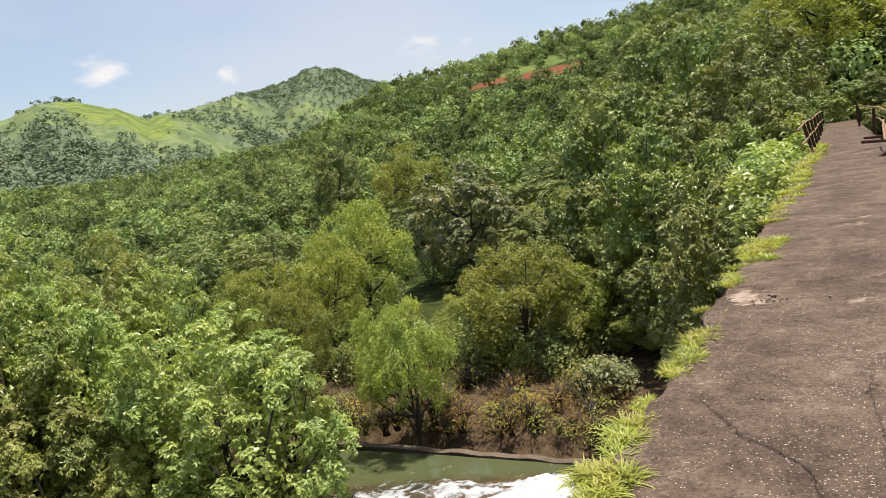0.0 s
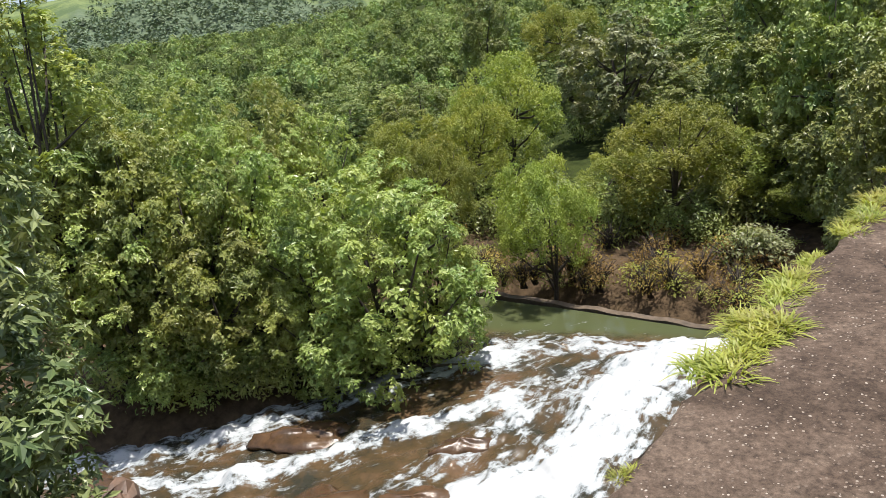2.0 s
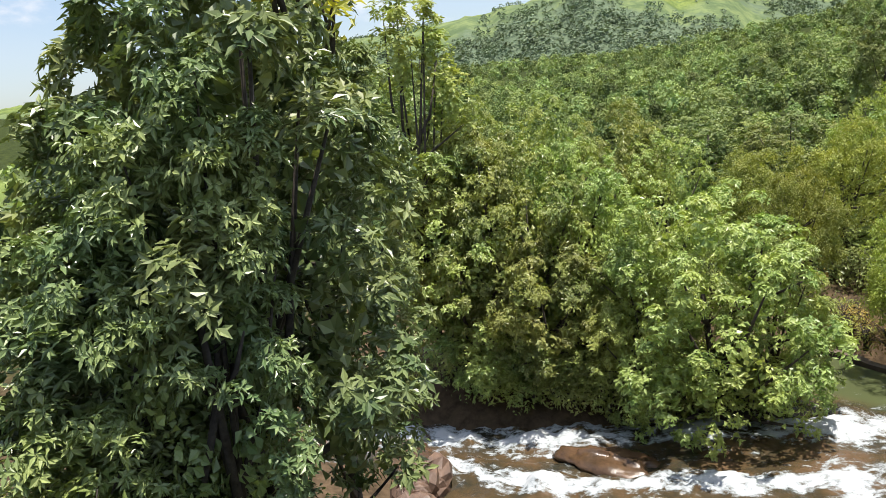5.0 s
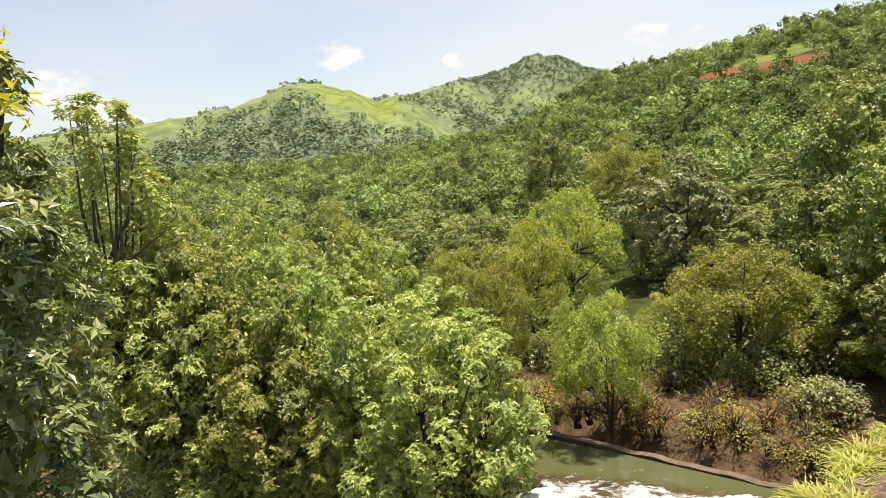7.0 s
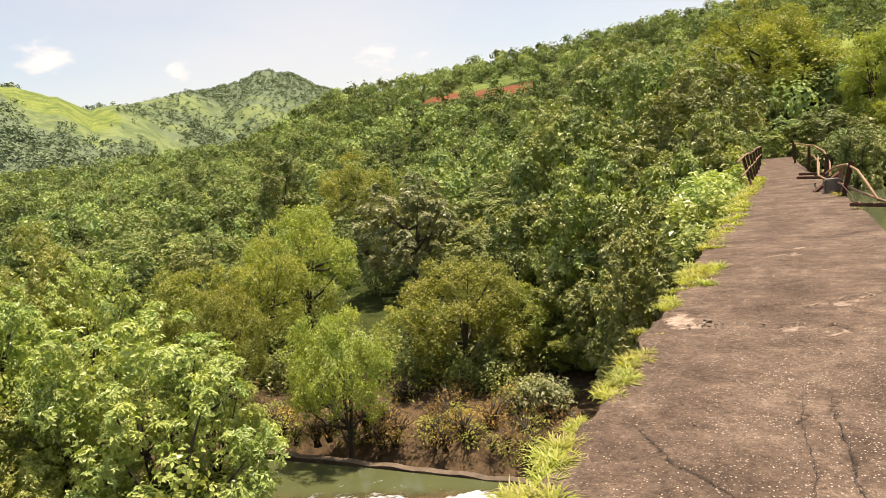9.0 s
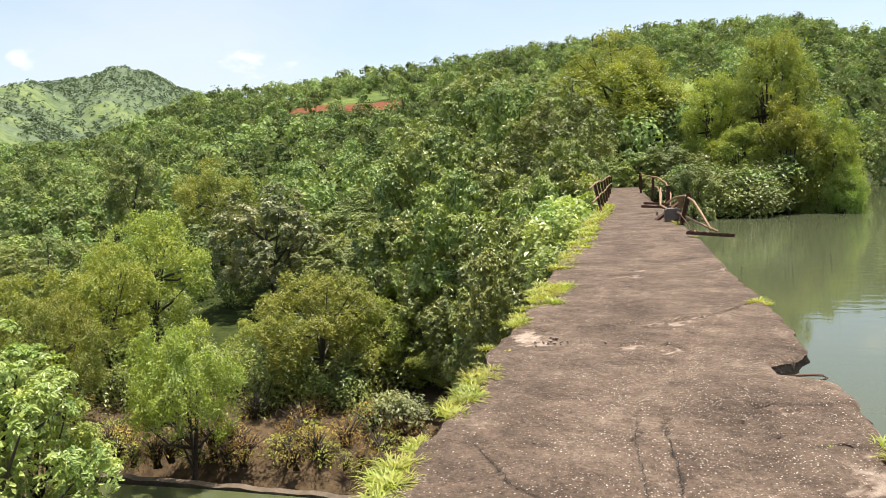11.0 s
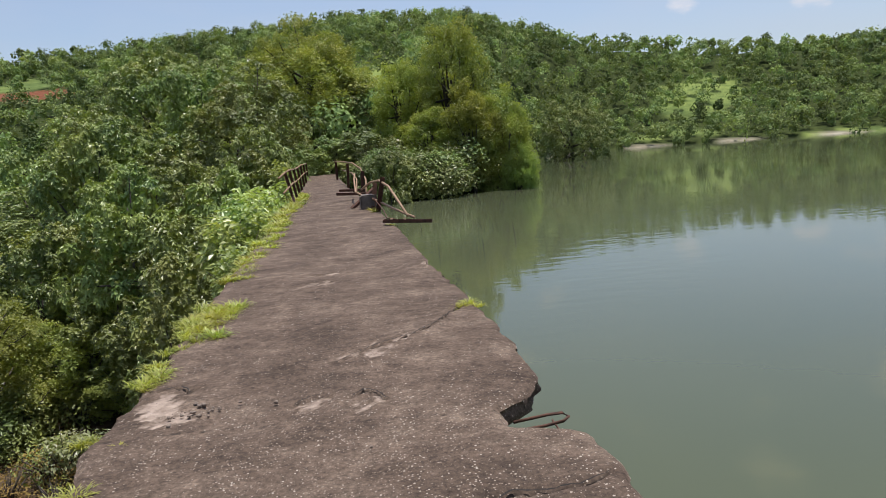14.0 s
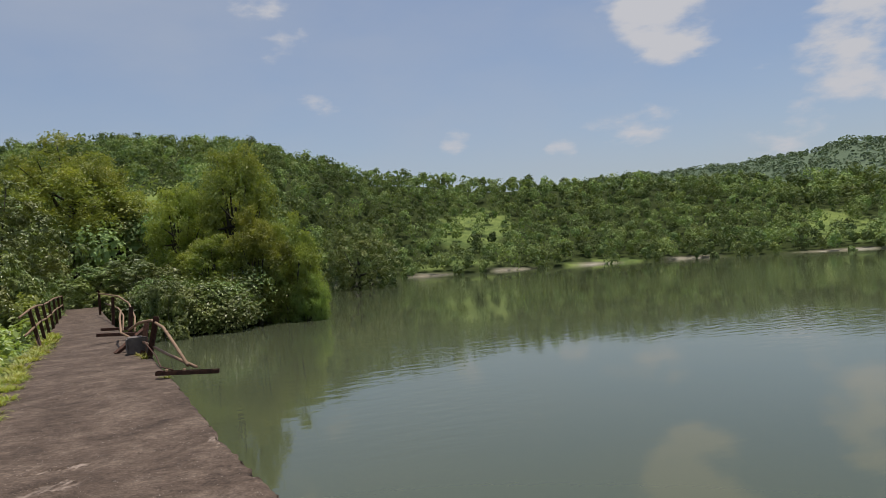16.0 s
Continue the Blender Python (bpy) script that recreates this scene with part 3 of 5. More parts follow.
def make_ground():
    r = np.concatenate([np.arange(0, 70, 1.25), 70 * (1.035 ** np.arange(0, 124))])
    a = np.radians(np.concatenate([np.arange(-100, 65, 0.5), np.arange(65, 260, 2.0)]))
    R, A = np.meshgrid(r, a, indexing="ij")
    X, Y = HOME[0] + R * np.sin(A), HOME[1] + R * np.cos(A)
    Z = ground_height(X, Y)
    n, m = len(r), len(a)
    i, j = np.meshgrid(np.arange(n - 1), np.arange(m), indexing="ij")
    k = (j + 1) % m
    faces = np.stack([i * m + j, i * m + k, (i + 1) * m + k, (i + 1) * m + j], -1).reshape(-1, 4)
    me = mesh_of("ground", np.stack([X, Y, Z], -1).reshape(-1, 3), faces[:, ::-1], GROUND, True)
    bare = np.zeros(X.shape)
    for bx, by, br in RED_SOIL:
        bare = np.maximum(bare, np.exp(-(((X - bx) ** 2 + (Y - by) ** 2) / br ** 2)))
    at = me.attributes.new("bare", "FLOAT", "POINT")
    at.data.foreach_set("value", bare.ravel().astype(np.float32))
    deg = np.degrees(np.arctan2(X - HOME[0], Y - HOME[1]))
    foot, crest_d = np.interp(deg, AZ, FOOT), np.interp(deg, AZ, CREST)
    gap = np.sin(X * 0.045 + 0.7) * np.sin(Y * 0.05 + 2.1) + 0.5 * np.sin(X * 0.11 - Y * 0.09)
    # darker from foot to crest of the woods, less in open gaps
    wood_floor = fade((R - foot + 4) / 3) * fade((crest_d + 30 - R) / 20) * (1 - fade((gap - 0.75) / 0.3))
    at = me.attributes.new("wood_floor", "FLOAT", "POINT")
    at.data.foreach_set("value", wood_floor.ravel().astype(np.float32))
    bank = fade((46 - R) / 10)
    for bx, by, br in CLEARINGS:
        wood_floor = wood_floor * fade((np.hypot(X - bx, Y - by) - br * 0.7) / (br * 0.4))
    me.attributes["wood_floor"].data.foreach_set("value", wood_floor.ravel().astype(np.float32))
    at = me.attributes.new("wooded", "FLOAT", "POINT")
    at.data.foreach_set("value", (wooded_share(X, Y) * fade((R - crest_d - 20) / 60)).ravel().astype(np.float32))
    silt = fade((deg - 14) / 3) * fade((100 - deg) / 10) * fade((2.0 - np.abs(R - foot)) / 1.2)
    at = me.attributes.new("silt", "FLOAT", "POINT")
    at.data.foreach_set("value", silt.ravel().astype(np.float32))
    at = me.attributes.new("bank", "FLOAT", "POINT")
    at.data.foreach_set("value", bank.ravel().astype(np.float32))
    return tagged(new("ground", me), "green hills and muddy valley floor around the dam", "ground", kind="structure")


CLEARINGS = [(HOME[0] + d * math.sin(math.radians(a)), HOME[1] + d * math.cos(math.radians(a)), r)
             for a, d, r in ((24.5, 160, 3.5), (26.5, 166, 4), (28.5, 166, 3.5), (36, 162, 3.5), (38, 163, 3.5), (40, 165, 3), (13, 118, 5), (-42, 175, 7), (-38, 205, 8), (-52, 240, 9), (-33, 150, 5))]
RED_SOIL = [(-116, 202, 11), (-108, 200, 8), (-64, 162, 10), (-56, 160, 10), (-72, 166, 8)]
make_ground()

# ---- the lake ----
LAKE_Z = -1.9
lx, ly = np.meshgrid(np.linspace(1.2, 260, 40), np.linspace(-200, 240, 60), indexing="ij")
li, lj = np.meshgrid(np.arange(39), np.arange(59), indexing="ij")
lake_faces = np.stack([li * 60 + lj, (li + 1) * 60 + lj, (li + 1) * 60 + lj + 1, li * 60 + lj + 1], -1).reshape(-1, 4)
tagged(new("water", mesh_of("water", np.stack([lx, ly, np.full(lx.shape, LAKE_Z)], -1).reshape(-1, 3), lake_faces, LAKE, True)),
       "still green reservoir water with faint ripples", "lake", kind="structure")

# ---- the dam crest ----
LEFT_Y = [-16, 0.4, 1.3, 2.2, 3.5, 4.0, 4.3, 5.8, 9, 12.5, 16, 22, 40, 62]
LEFT_X = [-0.05, 0.0, 0.04, 0.09, 0.13, 0.02, 0.1, 0.1, 0.14, 0.2, 0.28, 0.42, 0.45, 0.5]
RIGHT_Y = [-16, -3, 0.3, 0.61, 0.8, 0.92, 1.14, 1.32, 1.73, 2.34, 2.66, 3.26, 3.36, 3.48, 3.74, 3.94, 4.25, 4.43, 5.4, 6.84, 8.94, 11.6, 17, 25, 40, 62]
RIGHT_X = [2.6, 2.58, 2.55, 2.42, 2.28, 2.12, 2.06, 2.22, 2.41, 2.53, 2.57, 2.57, 2.5, 2.24, 2.22, 2.45, 2.58, 2.6, 2.65, 2.66, 2.6, 2.63, 2.62, 2.4, 2.2, 2.1]
# cracks and painted rim shadows of patches: points along each, half width, depth
CRACKS_AND_RIMS = [([(0.29, 1.94), (0.42, 1.72), (0.55, 1.52), (0.62, 1.36), (0.75, 1.25), (0.95, 1.02), (1.0, 0.7)], 0.009, 0.012),
          ([(1.4, 2.64), (1.39, 2.2), (1.43, 1.8), (1.42, 1.4), (1.46, 1.1), (1.43, 0.9), (1.5, 0.5), (1.52, 0.0)], 0.009, 0.012),
          ([(1.24, 2.6), (1.22, 2.0), (1.26, 1.5), (1.23, 0.9)], 0.006, 0.01),
          ([(1.34, 4.96), (1.5, 5.16), (1.7, 5.32), (1.95, 5.48), (2.2, 5.8), (2.38, 6.15), (2.55, 6.4)], 0.016, 0.03),
          ([(1.93, 2.75), (2.05, 2.84), (2.2, 2.8), (2.34, 2.79), (2.5, 2.86)], 0.017, 0.03),
          ([(1.93, 2.18), (2.02, 2.28), (2.17, 2.29)], 0.014, 0.02), ([(2.15, 2.1), (2.3, 2.15), (2.42, 2.12)], 0.012, 0.02),
          ([(1.11, 4.25), (1.2, 4.36), (1.31, 4.36)], 0.013, 0.02), ([(1.46, 4.24), (1.52, 4.36), (1.6, 4.3), (1.66, 4.15)], 0.016, 0.03),
          ([(1.28, 0.85), (1.32, 0.96), (1.42, 1.0), (1.5, 0.94)], 0.014, 0.02),
          ([(0.05, 3.98), (0.6, 4.02), (1.2, 3.92), (1.8, 3.8), (2.3, 3.62)], 0.003, 0.006),
          ([(0.2, 4.85), (0.34, 4.92), (0.42, 4.82), (0.44, 4.72)], 0.02, 0.04),
          ([(2.05, 1.12), (1.95, 0.7), (1.98, 0.3)], 0.012, 0.02)]
# worn pale patches: place, half sizes
PATCHES = [(0.3, 4.52, 0.13, 0.3), (0.46, 4.25, 0.12, 0.12), (1.62, 5.18, 0.25, 0.13), (1.2, 4.22, 0.12, 0.09), (1.56, 4.16, 0.11, 0.1), (1.22, 8.1, 0.2, 0.16), (1.25, 8.7, 0.3, 0.07),
           (2.56, 8.95, 0.09, 0.25), (0.7, 15.6, 0.45, 0.1), (2.12, 2.66, 0.2, 0.05), (2.35, 1.75, 0.14, 0.25), (1.4, 0.9, 0.1, 0.06), (1.9, 5.45, 0.1, 0.07), (1.2, 13.0, 0.12, 0.08)]


def crest_edges(y):
    rough = 0.05 * np.array([noise.fractal(Vector((float(t) * 3.1, 2.0, 0.0)), 0.75, 2.2, 5) for t in y])
    return np.interp(y, LEFT_Y, LEFT_X) + rough * 0.8, np.interp(y, RIGHT_Y, RIGHT_X) + np.roll(rough, 37) * 0.8


def near_line(X, Y, pts):
    best = np.full(X.shape, 9.0)
    for (ax, ay), (bx, by) in zip(pts[:-1], pts[1:]):
        dx, dy = bx - ax, by - ay
        t = np.clip(((X - ax) * dx + (Y - ay) * dy) / (dx * dx + dy * dy), 0, 1)
        best = np.minimum(best, np.hypot(X - ax - t * dx, Y - ay - t * dy))
    return best


def make_crest():
    y = np.concatenate([np.arange(-16, -1.5, 0.3), np.arange(-1.5, 9, 0.026), np.arange(9, 14, 0.05), np.arange(14, 62.1, 0.3)])
    u = np.linspace(0, 1, 104)
    lo, hi = crest_edges(y)
    Y, U = np.meshgrid(y, u, indexing="ij")
    X = lo[:, None] + (hi - lo)[:, None] * U
    wob = 0.012 * np.sin(X * 23 + Y * 9) + 0.012 * np.sin(Y * 27 - X * 13) + 0.009 * np.sin(X * 61 - Y * 47) + 0.006 * np.sin(Y * 97 + X * 83)
    Z = 0.012 * np.sin(X * 2.1 + Y * 0.7) + 0.006 * np.sin(X * 7 - Y * 3.3) + 0.003 * np.sin(X * 31 + Y * 17) * np.sin(Y * 29)
    dirt_and_shade, pale = np.zeros(X.shape), np.zeros(X.shape)
    for pts, half, deep in CRACKS_AND_RIMS:
        d = near_line(X + wob, Y + wob[::-1] * 0, pts)
        k = np.clip(1 - d / (half * 1.7), 0, 1)
        Z -= deep * k
        # near-black colour for dirt and for shade along cracks and rims
        dirt_and_shade = np.maximum(dirt_and_shade, np.clip(1.2 - d / (half * 0.7), 0, 1))
    for px, py, sx, sy in PATCHES:
        k = np.exp(-(((X + wob * 3 - px) / sx) ** 2 + ((Y + wob * 4 - py) / sy) ** 2) ** 1.5)
        pale = np.maximum(pale, k * (1.0 if px < 0.6 and py < 5 else 0.72))
        Z -= 0.014 * fade(k * 1.6)
    strip = fade((0.14 - np.abs(X + wob - 1.33)) / 0.03) * fade((4.0 - Y) / 0.3)
    Z -= 0.006 * strip
    stones = np.clip(0.3 + 0.35 * np.exp(-((X - 1.33) / 0.2) ** 2) * fade((5.5 - Y) / 1.5) + 0.3 * np.exp(-((Y - 3.75) / 0.25) ** 2) + 0.5 * fade((X - 0.5) / 0.6) * fade((4.2 - Y) / 0.8) + 0.15 * fade((8 - Y) / 3) - 0.25 * fade((Y - 4.2) / 0.6), 0, 1) * (1 - 0.1 * strip)
    # edges crumble
    e = np.minimum(X - lo[:, None], hi[:, None] - X)
    Z -= 0.03 * np.clip(1 - e / 0.05, 0, 1) ** 2
    n, m = X.shape
    top = np.stack([X, Y, Z], -1).reshape(-1, 3)
    i, j = np.meshgrid(np.arange(n - 1), np.arange(m - 1), indexing="ij")
    faces = [np.stack([i * m + j, i * m + j + 1, (i + 1) * m + j + 1, (i + 1) * m + j], -1).reshape(-1, 4)]
    verts, base = [top], len(top)
    # broken sides, in rows down to the underside
    for col, sign in ((0, -1), (m - 1, 1)):
        prev = np.arange(n) * m + col
        for row, (drop, inset) in enumerate(((0.03, 0.01), (0.065, 0.03), (0.1, 0.012), (0.14, 0.05), (0.17, 0.75))):
            jag = 0.05 * np.array([noise.fractal(Vector((float(t) * 4.0, row * 0.7, 5.0)), 0.8, 2.2, 4) for t in y]) * (row < 4)
            ring = np.stack([X[:, col] - sign * (inset + jag), y, np.full(n, -drop) + 0.012 * np.sin(y * 23 + row)], -1)
            idx = base + np.arange(n)
            q = np.stack([prev[:-1], prev[1:], idx[1:], idx[:-1]], -1)
            faces.append(q if sign > 0 else q[:, ::-1])
            verts.append(ring)
            prev, base = idx, base + n
    me = mesh_of("dam_crest", np.concatenate(verts), np.concatenate(faces), CONCRETE, True)
    col = np.zeros((base, 4), np.float32)
    col[:, 1], col[:, 3] = 0.6, 1
    col[:n * m, 0], col[:n * m, 1], col[:n * m, 2] = pale.ravel(), stones.ravel(), np.clip(dirt_and_shade, 0, 1).ravel() * 0.9
    at = me.attributes.new("worn", "FLOAT_COLOR", "POINT")
    at.data.foreach_set("color", col.ravel())
    return tagged(new("pavement", me), "cracked brown concrete dam crest with a broken edge", "walkway", kind="structure")


crest = make_crest()
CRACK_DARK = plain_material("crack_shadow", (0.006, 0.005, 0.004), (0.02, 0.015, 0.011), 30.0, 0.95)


def crack_strip(pts, half, seed):
    """A jagged near-black strip laid over a crack's groove, coloured as the shade inside."""
    rng = np.random.default_rng(seed)
    line = []
    for (ax, ay), (bx, by) in zip(pts[:-1], pts[1:]):
        k = max(2, int(math.hypot(bx - ax, by - ay) / 0.022))
        line += [(ax + (bx - ax) * i / k, ay + (by - ay) * i / k) for i in range(k)]
    line.append(pts[-1])
    line = [(x + rng.normal() * 0.005 + 0.012 * noise.noise(Vector((x * 9, y * 9, seed))), y + rng.normal() * 0.005 + 0.012 * noise.noise(Vector((x * 9, y * 9, seed + 7)))) for x, y in line]
    verts, n = [], len(line)
    for i, (x, y) in enumerate(line):
        a, b = line[max(i - 1, 0)], line[min(i + 1, n - 1)]
        dx, dy = b[0] - a[0], b[1] - a[1]
        size = math.hypot(dx, dy) + 1e-6
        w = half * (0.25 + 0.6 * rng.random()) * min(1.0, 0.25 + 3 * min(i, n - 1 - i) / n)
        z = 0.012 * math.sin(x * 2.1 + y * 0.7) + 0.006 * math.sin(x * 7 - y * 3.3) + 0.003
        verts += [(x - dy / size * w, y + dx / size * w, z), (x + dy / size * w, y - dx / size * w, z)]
    faces = [(2 * i + 1, 2 * i + 3, 2 * i + 2, 2 * i) for i in range(n - 1)]
    return part("crack", mesh_of("crack", verts, faces, CRACK_DARK), crest, "jagged near-black strip painted as the shade in a crack")


for k, (pts, half, deep) in enumerate(CRACKS_AND_RIMS):
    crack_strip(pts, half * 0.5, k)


def make_dam_body():
    y = np.arange(-16, 62.5, 1.0)
    prof = [(0.22, -0.16), (0.2, -1.2), (-0.2, -4), (-1.2, -8), (-2.2, -11.8), (2.9, -11.8), (1.7, -3), (1.55, -0.16)]
    v = np.array([[(px + (0.15 if px < 1.5 else -0.1) * fade((yy - 10) / 20) + 0.04 * math.sin(yy * 1.7 + k), yy, pz) for k, (px, pz) in enumerate(prof)] for yy in y])
    n, m = v.shape[:2]
    i, j = np.meshgrid(np.arange(n - 1), np.arange(m), indexing="ij")
    k = (j + 1) % m
    faces = np.stack([i * m + j, i * m + k, (i + 1) * m + k, (i + 1) * m + j], -1).reshape(-1, 4)
    return tagged(new("wall_dam", mesh_of("wall_dam", v.reshape(-1, 3), faces, MASONRY, False)), "dark masonry dam wall under the concrete crest", "dam wall", kind="structure")


make_dam_body()

# ---- the spillway water ----
FLOWS = [([(-7.6, 20.8), (-8.6, 18.8), (-9.3, 16.8), (-9.0, 14.5), (-8.8, 12.0), (-9.6, 9.6), (-10.8, 7.4), (-11.2, 4.0), (-11.0, 0.5)], 1.6, 1.0),
         ([(-12.4, 19.0), (-14.4, 16.6), (-16.6, 14.2), (-18.4, 12.2), (-19.9, 9.9), (-21.6, 7.4), (-24.9, 4.7), (-28.5, 2.5)], 1.0, 0.72),
         ([(-12.2, 14.6), (-13.8, 12.2), (-15.6, 10.4), (-16.8, 8.5), (-18.7, 6.7), (-21.0, 5.5)], 0.62, 0.8),
         ([(-16.8, 6.2), (-15.9, 5.0), (-14.6, 3.9), (-13.4, 2.6)], 0.32, 0.85), ([(-15.0, 5.0), (-13.6, 3.9), (-12.6, 2.4)], 0.22, 0.6),
         ([(-14.8, 17.4), (-11.8, 18.6), (-8.5, 19.4)], 0.8, 0.62), ([(-10.8, 17.0), (-12.2, 14.6), (-13.4, 13.0)], 1.0, 0.5), ([(-9.4, 17.5), (-11.4, 14.0), (-12.2, 11.0), (-12.8, 9.0)], 0.6, 0.55)]


def along_line(X, Y, pts):
    """How far along a line each place lies, and how far to its side."""
    best, run, side, length = np.full(X.shape, 99.0), np.zeros(X.shape), np.zeros(X.shape), 0.0
    for (ax, ay), (bx, by) in zip(pts[:-1], pts[1:]):
        dx, dy = bx - ax, by - ay
        size = math.hypot(dx, dy)
        t = np.clip(((X - ax) * dx + (Y - ay) * dy) / size ** 2, 0, 1)
        d = np.hypot(X - ax - t * dx, Y - ay - t * dy)
        closer = d < best
        best = np.where(closer, d, best)
        run = np.where(closer, length + t * size, run)
        side = np.where(closer, ((X - ax) * dy - (Y - ay) * dx) / size, side)
        length += size
    return best, run, side


def make_rapids():
    x, y = np.arange(-31, 1.0, 0.12), np.arange(-7, 21.5, 0.12)
    X, Y = np.meshgrid(x, y, indexing="ij")
    foam = np.zeros(X.shape)
    stream, strong = np.zeros((*X.shape, 3)), np.zeros(X.shape)
    for k, (pts, half, power) in enumerate(FLOWS):
        d, run, side = along_line(X, Y, pts)
        here = power * np.exp(-(d / half) ** 2)
        foam = np.maximum(foam, here)
        pull = power * half / (d + half)
        stream = np.where((pull > strong)[..., None], np.stack([run, side, np.full(X.shape, k * 5.0)], -1), stream)
        strong = np.maximum(strong, pull)
    pool = fade((Y - (20.0 + 0.3 * (X + 8.2))) / 1.4) * fade((X + 21.5) / 1.5)
    foam = foam * (1 - pool) + 0.06 * (1 - pool)
    Z = -10.2 - 0.06 * np.clip(17.5 - Y, 0, 30) - 0.02 * np.clip(-X - 14, 0, 20)
    chop = np.array([noise.fractal(Vector((a * 0.9 + b * 0.35, b * 0.9 - a * 0.2, 0.0)), 0.7, 2.1, 4) for a, b in zip(X.ravel(), Y.ravel())]).reshape(X.shape) * 1.5
    swirl = np.array([noise.fractal(Vector((a * 0.33 + 9, b * 0.33, 4.0)), 0.8, 2.0, 3) for a, b in zip(X.ravel(), Y.ravel())]).reshape(X.shape)
    foam = foam * (1 + 0.55 * np.clip(swirl, -1, 1)) + 0.12 * np.clip(swirl, 0, 1) * (1 - pool)
    Z = Z + chop * (0.05 + 0.13 * np.clip(foam, 0, 1)) * (1 - 0.93 * pool) + 0.22 * np.clip(foam, 0, 1) * (1 - pool)
    n, m = X.shape
    i, j = np.meshgrid(np.arange(n - 1), np.arange(m - 1), indexing="ij")
    faces = np.stack([i * m + j, (i + 1) * m + j, (i + 1) * m + j + 1, i * m + j + 1], -1).reshape(-1, 4)
    me = mesh_of("rapids", np.stack([X, Y, Z], -1).reshape(-1, 3), faces, RAPIDS, True)
    col = np.zeros((n * m, 4), np.float32)
    col[:, 0], col[:, 1], col[:, 3] = foam.ravel(), pool.ravel(), 1
    at = me.attributes.new("foam", "FLOAT_COLOR", "POINT")
    at.data.foreach_set("color", col.ravel())
    me.attributes.new("stream", "FLOAT_VECTOR", "POINT").data.foreach_set("vector", stream.reshape(-1).astype(np.float32))
    return tagged(new("water", me), "white foaming spillway rapids below a calm green pool", "river", kind="structure")


make_rapids()


def lump(rng, size, flat, bumps=0.25, rings=9, sides=14, sharp=1.0):
    """An uneven stone."""
    ph = rng.random(8) * 6.3
    verts, faces = [], []
    for i in range(rings + 1):
        t = math.pi * i / rings
        for s in range(sides):
            a = 2 * math.pi * s / sides
            r = 1 + bumps * (math.sin(2 * a + ph[0]) * math.sin(2 * t + ph[1]) + 0.6 * math.sin(3 * a + ph[2] + t) + 0.4 * math.sin(5 * a + ph[3]) * math.sin(4 * t + ph[4]) + sharp * 0.25 * math.sin(7 * a + ph[5] + 3 * t))
            verts.append((size[0] * r * math.sin(t) * math.cos(a), size[1] * r * math.sin(t) * math.sin(a), size[2] * r * math.cos(t) * flat))
    for i in range(rings):
        for s in range(sides):
            q = (s + 1) % sides
            faces.append((i * sides + s, (i + 1) * sides + s, (i + 1) * sides + q, i * sides + q))
    return verts, faces


rock_rng = np.random.default_rng(5)
for rx, ry, sx, sy, sz, turn in ((-17.6, 9.8, 1.9, 0.75, 0.34, 30), (-14.6, 6.9, 2.3, 1.3, 0.3, 30), (-11.9, 9.0, 1.3, 0.7, 0.26, 20), (-22.6, 4.8, 1.5, 0.5, 0.3, 25), (-12.2, 11.6, 1.0, 0.45, 0.28, 40), (-12.2, 4.0, 1.9, 1.0, 0.3, 10), (-9.9, 3.0, 1.2, 0.7, 0.3, 50)):
    rv, rf = lump(rock_rng, (sx, sy, sz), 1.0, 0.16, 26, 48, 0.8)
    rv = [tuple(Vector(v) * (1 + 0.22 * noise.fractal(Vector(v) * 1.4 + Vector((rx, ry, 0)), 0.7, 2.2, 4))) for v in rv]
    ob = tagged(new("rock_shelf", solid("rock_shelf", [(rv, rf)], WET_ROCK)), "low wet brown rock shelf washed by the rapids", "rock", "rocks in the rapids")
    ob.matrix_basis = pose(rx, ry, -10.2 - 0.06 * max(0, 17.5 - ry) - 0.02 * max(0, -rx - 14) + 0.02, 0, 0, turn)
for k in range(26):
    u = k / 25
    bx, by = -20.4 + 6.2 * u + rock_rng.normal() * 0.35, 4.7 - 2.4 * u - abs(rock_rng.normal()) * 0.9
    s = 0.35 + 0.45 * rock_rng.random()
    me = solid("boulder", [lump(rock_rng, (s * 1.2, s, s * 0.9), 1.0, 0.16, 7, 10)], ROCK, False)
    ob = tagged(new("boulder", me), "angular reddish-brown boulder at the water's edge", "rock", "boulders on the bank")
    ob.matrix_basis = pose(bx, by, -11.0 + 0.5 * rock_rng.random() + 0.15 * s, rock_rng.random() * 40, rock_rng.random() * 40, rock_rng.random() * 360)

# the weir sill
sv = []
for k, sx in enumerate(np.linspace(-22, -5, 35)):
    yy = 21.55 - 0.02 * (sx + 14) + 0.05 * math.sin(sx * 2.3)
    zz = -10.13 + 0.03 * math.sin(sx * 3.7)
    sv += [(sx, yy, -11.2), (sx, yy, zz), (sx, yy + 0.32, zz + 0.02), (sx, yy + 0.36, -11.2)]
sf = [(4 * k + a, 4 * k + (a + 1) % 4, 4 * k + 4 + (a + 1) % 4, 4 * k + 4 + a) for k in range(34) for a in range(4)]
tagged(new("weir_sill", mesh_of("weir_sill", sv, [f[::-1] for f in sf], SILL)), "low brown stone sill along the edge of the pool", "weir")

